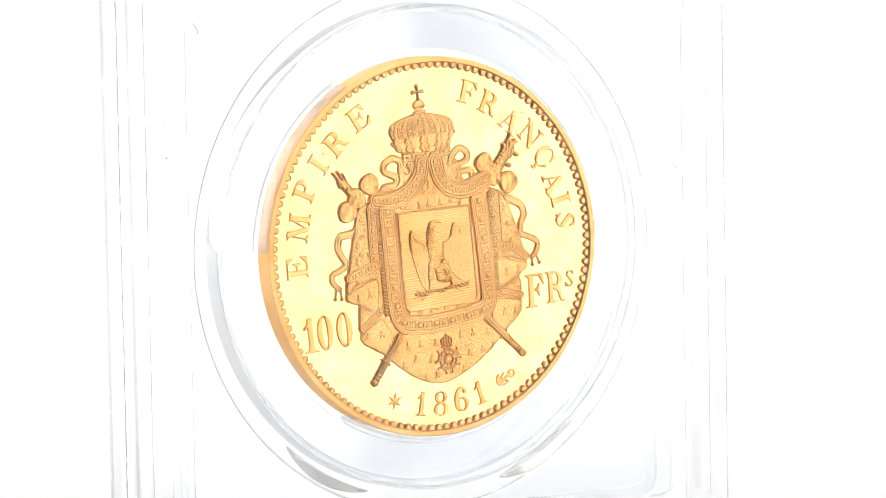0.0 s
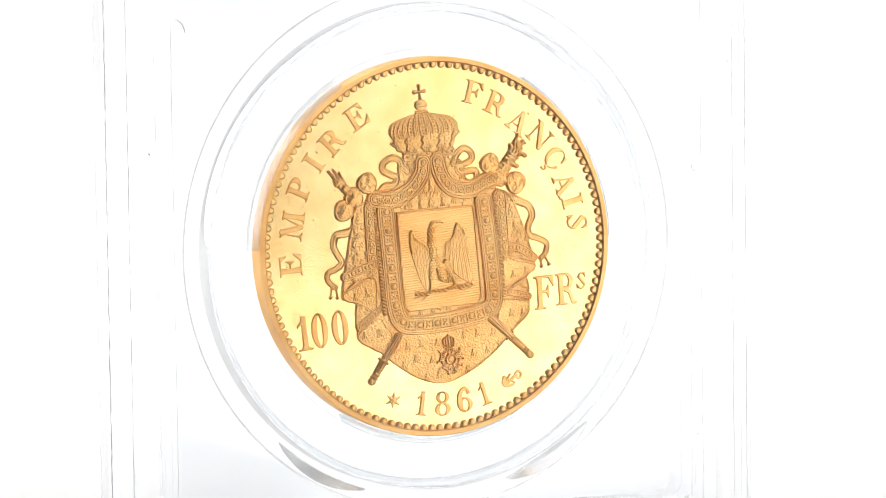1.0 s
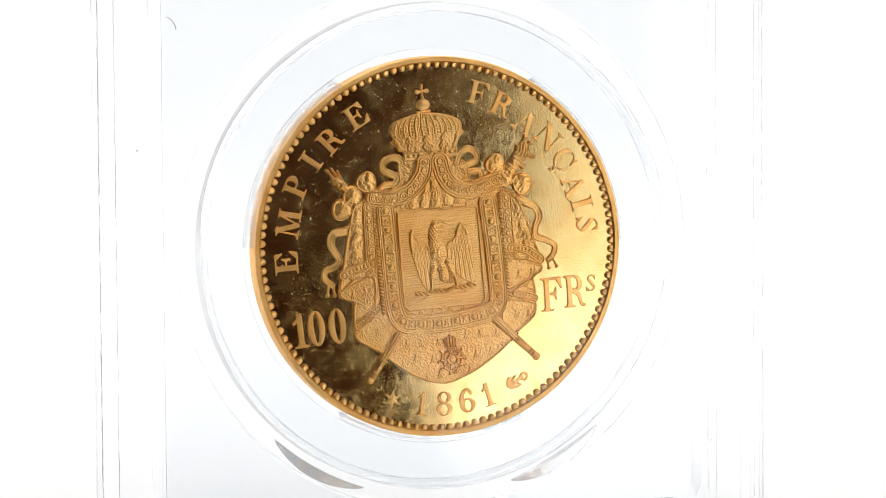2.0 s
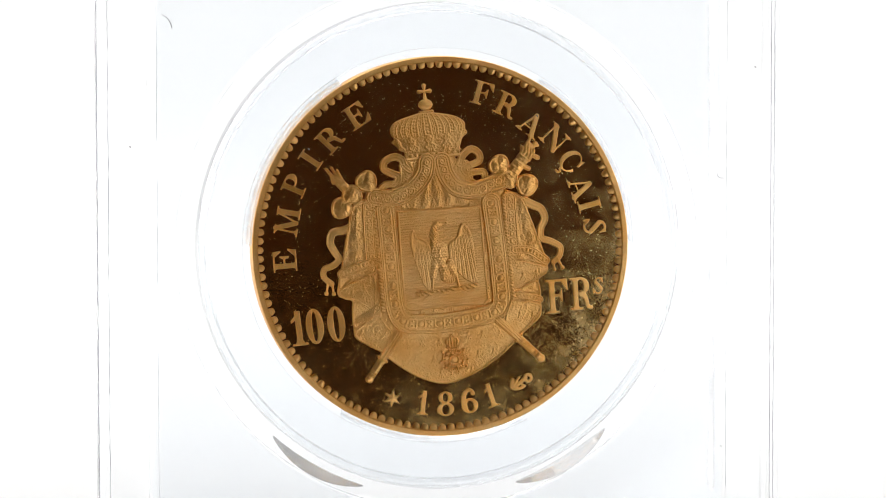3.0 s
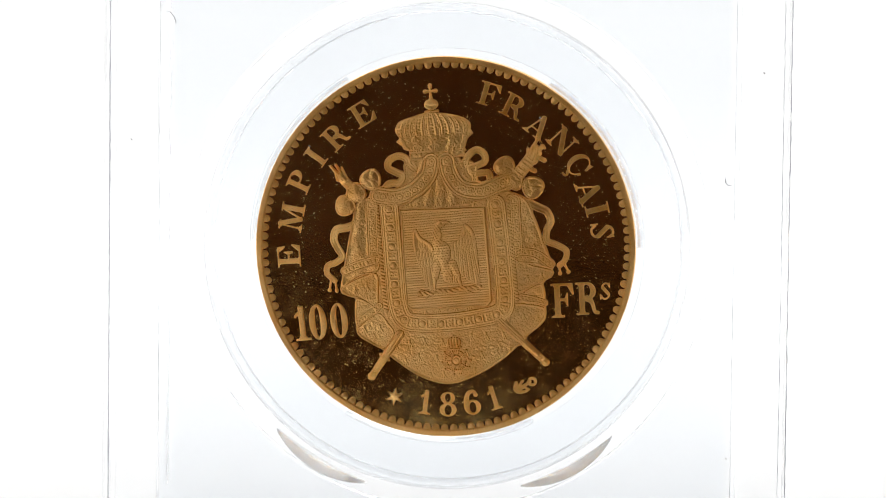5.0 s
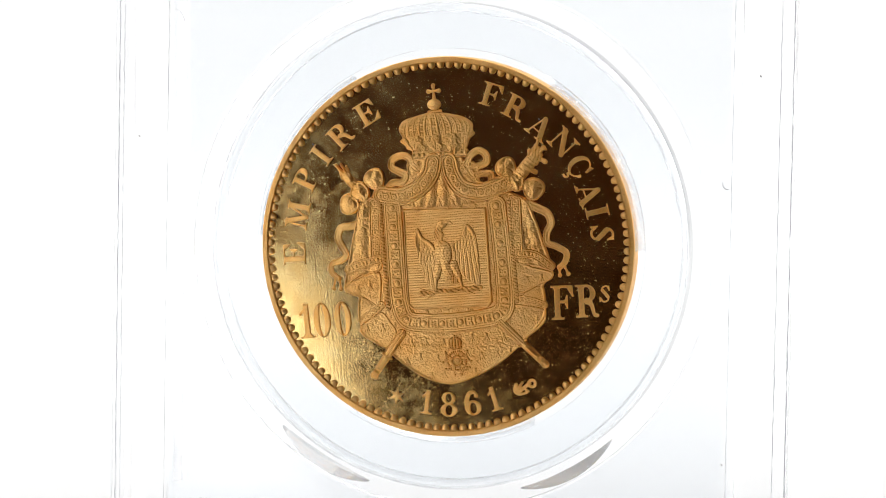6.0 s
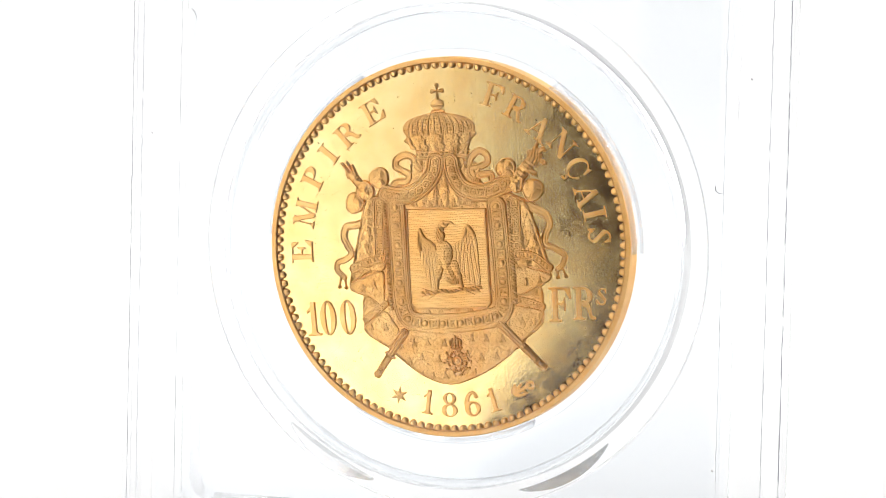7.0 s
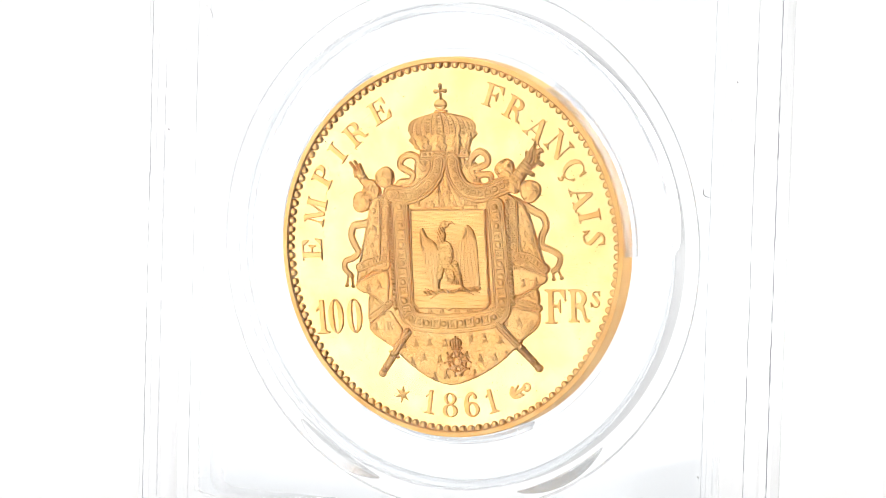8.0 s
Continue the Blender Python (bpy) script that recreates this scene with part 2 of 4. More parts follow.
def holder():
    top = tagged(new("coin_holder"), "clear plastic coin holder standing on seamless white paper", "coin holder")
    top.empty_display_size = 0.01
    x0, x1, z0, z1 = -31.6, 31.6, -30.3, 53.0

    def loop(inset, y, r):
        return round_rect(x0 + inset, x1 - inset, z0 + inset, z1 - inset, r, y)

    # one welded case: a raised frame round thin windows, and a flat chamber inside for the ring and the coin
    nose = [loop(0.55, -2.7, 3.5), loop(0.3, -2.63, 3.7), loop(0.1, -2.45, 3.9), loop(0.03, -2.2, 4.0), loop(0.0, 0.95, 4.0), loop(0.06, 1.05, 4.0), loop(0.06, 1.15, 4.0), loop(0.0, 1.25, 4.0),
            loop(0.03, 4.4, 4.0), loop(0.1, 4.65, 3.9), loop(0.3, 4.83, 3.7), loop(0.55, 4.9, 3.5)]
    outer = [loop(5.7, -1.7, 2.0), loop(5.3, -1.75, 2.0), loop(4.1, -2.6, 2.4), loop(3.7, -2.7, 2.6)] + nose + [loop(3.7, 4.9, 2.6), loop(4.1, 4.8, 2.4), loop(5.3, 3.95, 2.0), loop(5.7, 3.9, 2.0)]
    body = rings_mesh(outer, cap_first=True, cap_last=True)
    # two hollows: a round one for the coin and one round it; the plastic between them is solid
    def frame_line(inset, y, n=192):
        pts = []
        for k in range(n):
            t = 2 * math.pi * k / n
            ux, uz = math.cos(t), math.sin(t)
            reach = min((x1 - inset) / max(abs(ux), 1e-6), ((z1 - inset) if uz > 0 else -(z0 + inset)) / max(abs(uz), 1e-6))
            pts.append((reach * ux * MM, y * MM, reach * uz * MM))
        return pts

    hollows = [rings_mesh([circle(21.75, -0.65), circle(22.1, -0.6), circle(22.4, -0.4), circle(22.55, 0.0), circle(22.6, 2.2), circle(22.45, 2.6), circle(22.15, 2.8), circle(21.75, 2.85)], cap_first=True, cap_last=True),
               rings_mesh([circle(24.42, 1.0), circle(24.5, 0.8), circle(24.7, 0.7), frame_line(4.9, 0.7), frame_line(4.65, 0.8), frame_line(4.55, 1.0), frame_line(4.55, 1.2), frame_line(4.65, 1.4), frame_line(4.9, 1.5),
                           circle(24.7, 1.5), circle(24.5, 1.4), circle(24.42, 1.2)], closed=True)]
    for hollow in hollows:
        bmesh.ops.reverse_faces(hollow, faces=hollow.faces)
        inside = bpy.data.meshes.new("hollow")
        hollow.to_mesh(inside)
        hollow.free()
        body.from_mesh(inside)
        bpy.data.meshes.remove(inside)
    case = edge_split(part("case", body, PLASTIC, top, "welded clear plastic case with a raised frame"), 26)
    case.data.materials.append(FRAME)
    for f in case.data.polygons:
        inner_wall = abs(f.normal.y) < 0.3 and 22.4 < math.hypot(f.center.x, f.center.z) / MM < 22.75
        if not inner_wall and abs(f.normal.y) < 0.97 or abs(f.center.x) > 25.9 * MM or f.center.z < (z0 + 5.6) * MM or f.center.z > (z1 - 5.6) * MM:
            f.material_index = 1
    ring = rings_mesh([circle(21.70, 1.0), circle(21.85, 0.75), circle(22.15, 0.65), circle(22.45, 0.75), circle(22.52, 1.0), circle(22.52, 1.25), circle(22.45, 1.5), circle(22.15, 1.6), circle(21.85, 1.5), circle(21.65, 1.2), circle(18.35, 1.17), circle(18.3, 1.1), circle(18.35, 1.03), circle(21.65, 1.04)], closed=True)
    edge_split(part("retaining_ring", ring, FRAME, top, "clear ring with a thin web round the coin"), 30)
    for start in (0.5, 121.5, 239.5):
        edge_split(part("prong", prong(start, 57.5), FRAME, top, "clear prong gripping the coin's edge"))
    # Clear wedges, added to stand in for the coin's reflections low in the ring.
    for start in (228.0, 288.0):
        wedge_rings = []
        for k in range(33):
            a = radians(start + 24 * k / 32)
            tall = 0.04 + 0.95 * math.sin(math.pi * k / 32) ** 0.8
            wedge_rings.append([(r * math.cos(a) * MM, y * MM, r * math.sin(a) * MM) for r, y in ((23.3, 0.6), (23.35 + tall, 0.6), (23.35 + tall, 0.8), (23.3, 0.9 + 1.1 * tall))])
        part("reflection_wedge", rings_mesh(wedge_rings, cap_first=True, cap_last=True), SOLID, top, "clear wedge added for the coin's brown reflection in the ring", False)
    # Grey lines: the weld on the sides, drawn-in refraction edges on the front.
    rough_line = random.Random(4)
    for x, depth, w in ((-31.62, 1.1, 0.055), (31.62, 1.1, 0.05), (-30.9, -2.72, 0.035), (30.95, -2.72, 0.035), (26.6, -2.0, 0.022), (-26.4, -1.9, 0.022)):
        bm = bmesh.new()
        rows = []
        for k in range(161):
            z = z0 + 4.2 + (z1 - z0 - 8.4) * k / 160
            wide = w * rough_line.choice((0.35, 0.6, 1.0, 1.0, 1.3))
            dx = rough_line.uniform(-0.03, 0.03)
            rows.append([bm.verts.new(((x + dx + wide * math.cos(t)) * MM, (depth + wide * math.sin(t)) * MM, z * MM)) for t in (0.3, 1.9, 3.4, 5.0)])
        for r0, r1 in zip(rows, rows[1:]):
            for k in range(4):
                bm.faces.new((r0[k], r0[(k + 1) % 4], r1[(k + 1) % 4], r1[k]))
        bm.faces.new(rows[0])
        bm.faces.new(rows[-1])
        bmesh.ops.recalc_face_normals(bm, faces=bm.faces)
        part("case_line", bm, GREY_LINE, top, "thin uneven grey line drawn for weld seam and refracted edges")
    specks = [(-25.3, 20.9, 0), (26.0, 6.3, 1), (26.2, -18.9, 2), (-12.5, 9.2, 2), (8.7, 12.1, 2), (29.1, 16.5, 2), (-28.9, 9.6, 2)]
    for x, z, kind in specks:
        bm = bmesh.new()
        line = {0: [(-0.55, 0.55), (-0.2, 0.4), (0.1, 0.1), (0.3, -0.35), (0.32, -0.6)], 1: [(-0.25, 0.5), (-0.22, 0.1), (0.0, -0.1), (0.35, -0.15)], 2: [(-0.04, 0.05), (0.0, 0.0), (0.05, -0.06)]}[kind]
        w = 0.035 if kind < 2 else 0.06
        rows = [[bm.verts.new(((x + p[0] + w * math.cos(t)) * MM, (face_y(x) - 0.03 + 0.03 * math.sin(t)) * MM, (z + p[1] + w * math.sin(t)) * MM)) for t in (0.3, 1.9, 3.4, 5.0)] for p in line]
        for r0, r1 in zip(rows, rows[1:]):
            for k in range(4):
                bm.faces.new((r0[k], r0[(k + 1) % 4], r1[(k + 1) % 4], r1[k]))
        bm.faces.new(rows[0])
        bm.faces.new(rows[-1])
        bmesh.ops.recalc_face_normals(bm, faces=bm.faces)
        part("fibre" if kind < 2 else "speck", bm, DUST, top, "dark fibre of dust" if kind < 2 else "dark speck of dust", False)
    return top


# ---- the coin ----
R_COIN, R_FIELD, THICK = 17.58, 17.02, 2.2


def field_y(r):
    """Depth of the struck field under the rim's plane: slightly domed."""
    return 0.42 - 0.36 * (1 - (r / R_FIELD) ** 2)


def coin():
    top = tagged(new("gold_coin"), "gold coin struck with a crowned coat of arms", "coin")
    top.empty_display_size = 0.01
    field = rings_mesh([circle(max(R_FIELD * k / 40, 0.02), field_y(R_FIELD * k / 40)) for k in range(41)], cap_first=True)
    part("field", field, FIELD, top, "polished mirror-like gold field")
    rim = rings_mesh([circle(R_FIELD, 0.6), circle(R_FIELD, 0.12), circle(R_FIELD + 0.12, 0.0), circle(R_COIN - 0.06, 0.0), circle(R_COIN, 0.06),
                      circle(R_COIN, THICK - 0.15), circle(R_COIN - 0.15, THICK)], cap_last=True)
    edge_split(part("rim", rim, EDGE, top, "raised gold rim and smooth edge"))
    return top


COIN = coin()
HOLDER = holder()


# ---- relief: each struck device is a raised patch with its own outline, in millimetres on the coin's face ----
def seg(X, Z, a, b, ra, rb=None):
    rb = ra if rb is None else rb
    dx, dz = b[0] - a[0], b[1] - a[1]
    t = np.clip(((X - a[0]) * dx + (Z - a[1]) * dz) / (dx * dx + dz * dz + 1e-9), 0, 1)
    return np.hypot(X - a[0] - t * dx, Z - a[1] - t * dz) - (ra + (rb - ra) * t)


def spline(pts, n=6, closed=False):
    p = [Vector(q) for q in pts]
    out = []
    count = len(p) if closed else len(p) - 1
    for i in range(count):
        if closed:
            a, b, c, d = p[i - 1], p[i], p[(i + 1) % len(p)], p[(i + 2) % len(p)]
        else:
            a, b, c, d = p[max(i - 1, 0)], p[i], p[i + 1], p[min(i + 2, len(p) - 1)]
        for k in range(n):
            t = k / n
            out.append(0.5 * ((2 * b) + (c - a) * t + (2 * a - 5 * b + 4 * c - d) * t * t + (3 * b - a - 3 * c + d) * t ** 3))
    if not closed:
        out.append(p[-1])
    return [(v.x, v.y) for v in out]


def path(X, Z, pts, w0, w1=None, n=6):
    line = spline(pts, n)
    w1 = w0 if w1 is None else w1
    k = len(line) - 1
    d = None
    for i in range(k):
        e = seg(X, Z, line[i], line[i + 1], w0 + (w1 - w0) * i / k, w0 + (w1 - w0) * (i + 1) / k)
        d = e if d is None else np.minimum(d, e)
    return d


def poly(X, Z, pts):
    d = np.full(X.shape, 1e9)
    inside = np.zeros(X.shape, bool)
    for i in range(len(pts)):
        a, b = pts[i - 1], pts[i]
        d = np.minimum(d, seg(X, Z, a, b, 0.0))
        if a[1] != b[1]:
            cross = ((a[1] > Z) != (b[1] > Z)) & (X < (b[0] - a[0]) * (Z - a[1]) / (b[1] - a[1]) + a[0])
            inside ^= cross
    return np.where(inside, -d, d)


def shape(X, Z, pts):
    return poly(X, Z, spline(pts, 5, True))


def disc(X, Z, c, r):
    return np.hypot(X - c[0], Z - c[1]) - r


def oval(X, Z, c, a, b):
    return (np.hypot((X - c[0]) / a, (Z - c[1]) / b) - 1) * min(a, b)


def rect(X, Z, x0, x1, z0, z1, r=0.0):
    qx = np.abs(X - (x0 + x1) / 2) - (x1 - x0) / 2 + r
    qz = np.abs(Z - (z0 + z1) / 2) - (z1 - z0) / 2 + r
    return np.hypot(np.maximum(qx, 0), np.maximum(qz, 0)) + np.minimum(np.maximum(qx, qz), 0) - r


def union(*ds):
    return np.minimum.reduce(ds)


def step_in(d, bevel):
    t = np.clip(0.5 - d / bevel, 0, 1)
    return t * t * (3 - 2 * t)


LATTICE = np.random.RandomState(7).rand(64, 64)


def grain(X, Z, size, shift=0):
    """Smooth value noise from 0 to 1."""
    u, v = X / size + 17.3 * shift, Z / size + 9.1 * shift
    i, j = np.floor(u).astype(int), np.floor(v).astype(int)
    fu, fv = u - i, v - j
    fu, fv = fu * fu * (3 - 2 * fu), fv * fv * (3 - 2 * fv)
    g = LATTICE
    return ((g[i % 64, j % 64] * (1 - fu) + g[(i + 1) % 64, j % 64] * fu) * (1 - fv)
            + (g[i % 64, (j + 1) % 64] * (1 - fu) + g[(i + 1) % 64, (j + 1) % 64] * fu) * fv)


def smeared(h, n):
    """The heights averaged over n cells each way; what differs from it is the engraver's fine work."""
    for axis in (0, 1):
        pad = [(n, n) if k == axis else (0, 0) for k in (0, 1)]
        total = np.cumsum(np.pad(h, pad, mode="edge"), axis=axis)
        lead = np.take(total, range(2 * n, total.shape[axis]), axis=axis)
        tail = np.take(total, range(0, total.shape[axis] - 2 * n), axis=axis)
        h = (lead - tail) / (2 * n)
    return h


def relief_mesh(name, bounds, sd, top, mat, bevel=0.14, cell=0.06, base=0.0, at=None, crisp=0.25):
    """A raised patch over bounds (x0, x1, z0, z1): sd gives the outline, top the height inside. at: (x, z, degrees) of its own axes on the coin."""
    x0, x1, z0, z1 = bounds
    nx, nz = int((x1 - x0) / cell) + 2, int((z1 - z0) / cell) + 2
    U, V = np.meshgrid(np.linspace(x0, x1, nx), np.linspace(z0, z1, nz))
    d = sd(U, V)
    tops = top(U, V, d)
    tops = tops + crisp * (tops - smeared(tops, max(2, int(0.22 / cell))))
    h = -0.07 + (0.07 + base + tops) * step_in(d, bevel)
    X, Z = U, V
    if at:
        c, s = math.cos(radians(at[2])), math.sin(radians(at[2]))
        X, Z = at[0] + c * U - s * V, at[1] + s * U + c * V
    Y = field_y(np.hypot(X, Z)) - h
    keep = d < bevel * 0.5 + cell
    quads = keep[:-1, :-1] | keep[1:, :-1] | keep[:-1, 1:] | keep[1:, 1:]
    ids = np.arange(nx * nz).reshape(nz, nx)
    f = np.stack([ids[:-1, :-1][quads], ids[:-1, 1:][quads], ids[1:, 1:][quads], ids[1:, :-1][quads]], 1)
    used, f = np.unique(f, return_inverse=True)
    f = f.reshape(-1, 4)
    co = np.stack([X.ravel()[used], Y.ravel()[used], Z.ravel()[used]], 1) * MM
    me = bpy.data.meshes.new(name)
    me.from_pydata(co.tolist(), [], f.tolist())
    me.polygons.foreach_set("use_smooth", [True] * len(me.polygons))
    me.materials.append(mat)
    return me


def relief(name, parent, bounds, sd, top, label="", **more):
    ob = new(name, relief_mesh(name, bounds, sd, top, FROST, **more))
    ob.parent = parent
    return tagged(ob, label)


def around(pts, pad):
    return (min(p[0] for p in pts) - pad, max(p[0] for p in pts) + pad, min(p[1] for p in pts) - pad, max(p[1] for p in pts) + pad)


# ---- the lettering: bold roman capitals with hairlines and serifs, one cap high ----
def serif(X, Z, x, z, half, lift):
    """A flat hairline serif at (x, z), bracketed towards lift (+1 up, -1 down)."""
    return union(rect(X, Z, x - half, x + half, z - 0.03, z + 0.03),
                 poly(X, Z, [(x - half * 0.72, z), (x + half * 0.72, z), (x + half * 0.42, z + 0.10 * lift), (x - half * 0.42, z + 0.10 * lift)]))


def glyph(ch, X, Z):
    stem = lambda x, w=0.11, z0=0.0, z1=1.0: rect(X, Z, x - w, x + w, z0, z1)
    foot = lambda x, half=0.25: serif(X, Z, x, 0.03, half, 1)
    head = lambda x, half=0.25: serif(X, Z, x, 0.97, half, -1)
    if ch in "EF":
        d = union(stem(0.24), foot(0.24), head(0.24), rect(X, Z, 0.2, 0.82, 0.93, 1.0), poly(X, Z, [(0.6, 0.97), (0.86, 1.0), (0.9, 0.66), (0.84, 0.66)]),
                  rect(X, Z, 0.3, 0.58, 0.48, 0.56), poly(X, Z, [(0.5, 0.52), (0.62, 0.72), (0.66, 0.72), (0.66, 0.32), (0.62, 0.32)]))
        if ch == "E":
            d = union(d, rect(X, Z, 0.2, 0.86, 0.0, 0.07), poly(X, Z, [(0.6, 0.03), (0.9, 0.0), (0.97, 0.36), (0.91, 0.36)]))
        return d
    if ch == "I":
        return union(stem(0.26, 0.115), foot(0.26), head(0.26))
    if ch in "PR":
        bowl = np.maximum(np.maximum(oval(X, Z, (0.46, 0.73), 0.37, 0.27), -oval(X, Z, (0.44, 0.73), 0.16, 0.20)), 0.3 - X)
        d = union(stem(0.24), foot(0.24), head(0.22, 0.22), bowl)
        if ch == "R":
            d = union(d, path(X, Z, [(0.45, 0.50), (0.62, 0.42), (0.70, 0.24), (0.76, 0.08), (0.90, 0.05)], 0.10, 0.05))
        return d
    if ch == "M":
        return union(seg(X, Z, (0.16, 0.02), (0.20, 0.98), 0.035), seg(X, Z, (0.24, 0.95), (0.56, 0.12), 0.10), seg(X, Z, (0.58, 0.08), (0.90, 0.95), 0.04),
                     stem(0.96, 0.11), foot(0.16, 0.18), foot(0.96), head(0.2, 0.2), head(0.98, 0.2))
    if ch == "N":
        return union(seg(X, Z, (0.16, 0.02), (0.16, 0.96), 0.035), seg(X, Z, (0.2, 0.92), (0.84, 0.1), 0.11), seg(X, Z, (0.88, 0.04), (0.88, 0.96), 0.035),
                     foot(0.16, 0.19), head(0.14, 0.19), head(0.88, 0.19))
    if ch == "A":
        return union(seg(X, Z, (0.16, 0.03), (0.47, 0.95), 0.035), seg(X, Z, (0.50, 0.90), (0.80, 0.06), 0.11), rect(X, Z, 0.26, 0.7, 0.29, 0.35), foot(0.16, 0.17), foot(0.8, 0.25))
    if ch == "C":
        ring = np.maximum(oval(X, Z, (0.47, 0.5), 0.42, 0.52), -oval(X, Z, (0.53, 0.5), 0.27, 0.45))
        ring = np.maximum(ring, -poly(X, Z, [(0.5, 0.5), (1.1, 0.68), (1.1, 0.26)]))
        return union(ring, poly(X, Z, [(0.74, 0.9), (0.86, 1.0), (0.88, 0.64), (0.82, 0.64)]), poly(X, Z, [(0.84, 0.36), (0.9, 0.34), (0.86, 0.2), (0.8, 0.2)]),
                     path(X, Z, [(0.5, 0.0), (0.46, -0.08), (0.56, -0.12), (0.54, -0.24), (0.42, -0.26)], 0.04, 0.05))
    if ch == "S":
        return union(path(X, Z, [(0.66, 0.80), (0.58, 0.93), (0.40, 0.95), (0.24, 0.82), (0.30, 0.64), (0.44, 0.52), (0.58, 0.38), (0.62, 0.2), (0.48, 0.06), (0.28, 0.06), (0.16, 0.22)], 0.05, 0.05),
                     path(X, Z, [(0.26, 0.72), (0.42, 0.54), (0.60, 0.32)], 0.10), poly(X, Z, [(0.6, 0.95), (0.70, 1.0), (0.72, 0.68), (0.66, 0.68)]), poly(X, Z, [(0.12, 0.34), (0.06, 0.34), (0.07, 0.0), (0.16, 0.05)]))
    if ch == "1":
        return union(rect(X, Z, 0.2, 0.38, 0.0, 1.0), serif(X, Z, 0.29, 0.03, 0.24, 1), poly(X, Z, [(0.3, 1.0), (0.38, 0.86), (0.08, 0.66), (0.06, 0.74), (0.2, 0.86)]))
    if ch == "0":
        return np.maximum(oval(X, Z, (0.26, 0.5), 0.26, 0.51), -oval(X, Z, (0.26, 0.5), 0.075, 0.45))
    if ch == "8":
        up = np.maximum(oval(X, Z, (0.35, 0.76), 0.29, 0.25), -oval(X, Z, (0.35, 0.77), 0.12, 0.18))
        low = np.maximum(oval(X, Z, (0.35, 0.27), 0.35, 0.28), -oval(X, Z, (0.35, 0.26), 0.15, 0.21))
        return union(up, low)
    if ch == "6":
        low = np.maximum(oval(X, Z, (0.36, 0.30), 0.34, 0.31), -oval(X, Z, (0.37, 0.29), 0.14, 0.23))
        return union(low, path(X, Z, [(0.13, 0.3), (0.14, 0.62), (0.26, 0.88), (0.46, 0.95), (0.58, 0.84)], 0.12, 0.05), disc(X, Z, (0.56, 0.79), 0.09))
    return disc(X, Z, (0.3, 0.3), 0.3)


GLYPH_WIDTH = {"E": 0.95, "F": 0.9, "I": 0.52, "P": 0.84, "R": 0.96, "M": 1.14, "N": 1.04, "A": 1.0, "C": 0.92, "S": 0.76, "1": 0.56, "0": 0.52, "8": 0.7, "6": 0.7}


def letter(ch, place, turn, tall, parent, stretch=1.0):
    w = GLYPH_WIDTH[ch]

    def sd(U, V):
        return glyph(ch, U / (tall * stretch) + w / 2, V / tall + 0.5) * tall

    hx, hz = w * tall * stretch / 2 + 0.25, tall / 2 + (0.8 if ch == "C" else 0.25)
    kind = "digit" if ch.isdigit() else "letter"
    return relief(kind, parent, (-hx, hx, -hz, hz), sd, lambda X, Z, d: 0.13 + 0.012 * grain(X, Z, 0.12), bevel=0.085, cell=0.03, at=(*place, turn))


def legend(parent):
    arc = [("E", (-14.57, 0.45)), ("M", (-13.95, 3.97)), ("P", (-12.88, 7.23)), ("I", (-11.19, 9.37)), ("R", (-9.19, 11.06)), ("E", (-6.48, 12.95)),
           ("F", (5.41, 13.62)), ("R", (7.53, 12.31)), ("A", (9.64, 10.33)), ("N", (11.68, 8.72)), ("C", (12.98, 6.45)), ("A", (13.68, 3.92)), ("I", (14.30, 2.18)), ("S", (14.58, 0.21))]
    for ch, p in arc:
        letter(ch, p, math.degrees(math.atan2(p[1], p[0])) - 90, 2.16, parent, 1.0)
    for ch, p in (("1", (-14.00, -5.93)), ("0", (-12.48, -5.92)), ("0", (-10.48, -5.95))):
        letter(ch, p, 1.0, 3.2, parent, 0.92 if ch == "1" else 0.98)
    for ch, p, tall in (("F", (10.38, -5.90), 3.15), ("R", (12.68, -5.92), 3.0)):
        letter(ch, p, -2.5, tall, parent, 0.74)
    letter("S", (14.31, -5.39), -3.0, 1.55, parent, 0.95)
    for ch, p in (("1", (-3.20, -14.23)), ("8", (-1.13, -14.59)), ("6", (1.08, -14.61)), ("1", (3.16, -14.34))):
        letter(ch, p, math.degrees(math.atan2(p[1], p[0])) + 90, 2.25, parent)


# ---- small devices ----
def star_mark(parent):
    c = (-6.02, -13.46)
    pts = []
    for k in range(12):
        r = 0.88 if k % 2 == 0 else 0.36
        a = radians(90 + 30 * k - 14)
        pts.append((c[0] + r * math.cos(a), c[1] + r * math.sin(a)))
    relief("star", parent, around(pts, 0.2), lambda X, Z: poly(X, Z, pts), lambda X, Z, d: 0.06 + 0.22 * np.clip(-d, 0, 0.4), bevel=0.1, cell=0.036)


def anchor_mark(parent):
    a, b, ring = (5.51, -13.88), (6.64, -13.14), (6.85, -13.16)
    def sd(X, Z):
        eye = np.maximum(disc(X, Z, ring, 0.44), -disc(X, Z, ring, 0.17))
        return union(seg(X, Z, a, b, 0.16), eye, path(X, Z, [(5.37, -13.18), (5.21, -13.74), (5.50, -14.03), (5.97, -14.03), (6.30, -13.95)], 0.18, 0.12), seg(X, Z, (5.97, -13.02), (5.25, -13.85), 0.12),
                     seg(X, Z, (5.77, -13.43), (6.46, -13.86), 0.10))
    relief("anchor", parent, around([a, b, ring, (5.12, -14.16)], 0.7), sd, lambda X, Z, d: 0.11 + 0 * X, bevel=0.1, cell=0.036)


def ridge(x, w):
    """A raised line where x is zero."""
    return np.clip(1 - np.abs(x) / (1.35 * w), 0, 1)


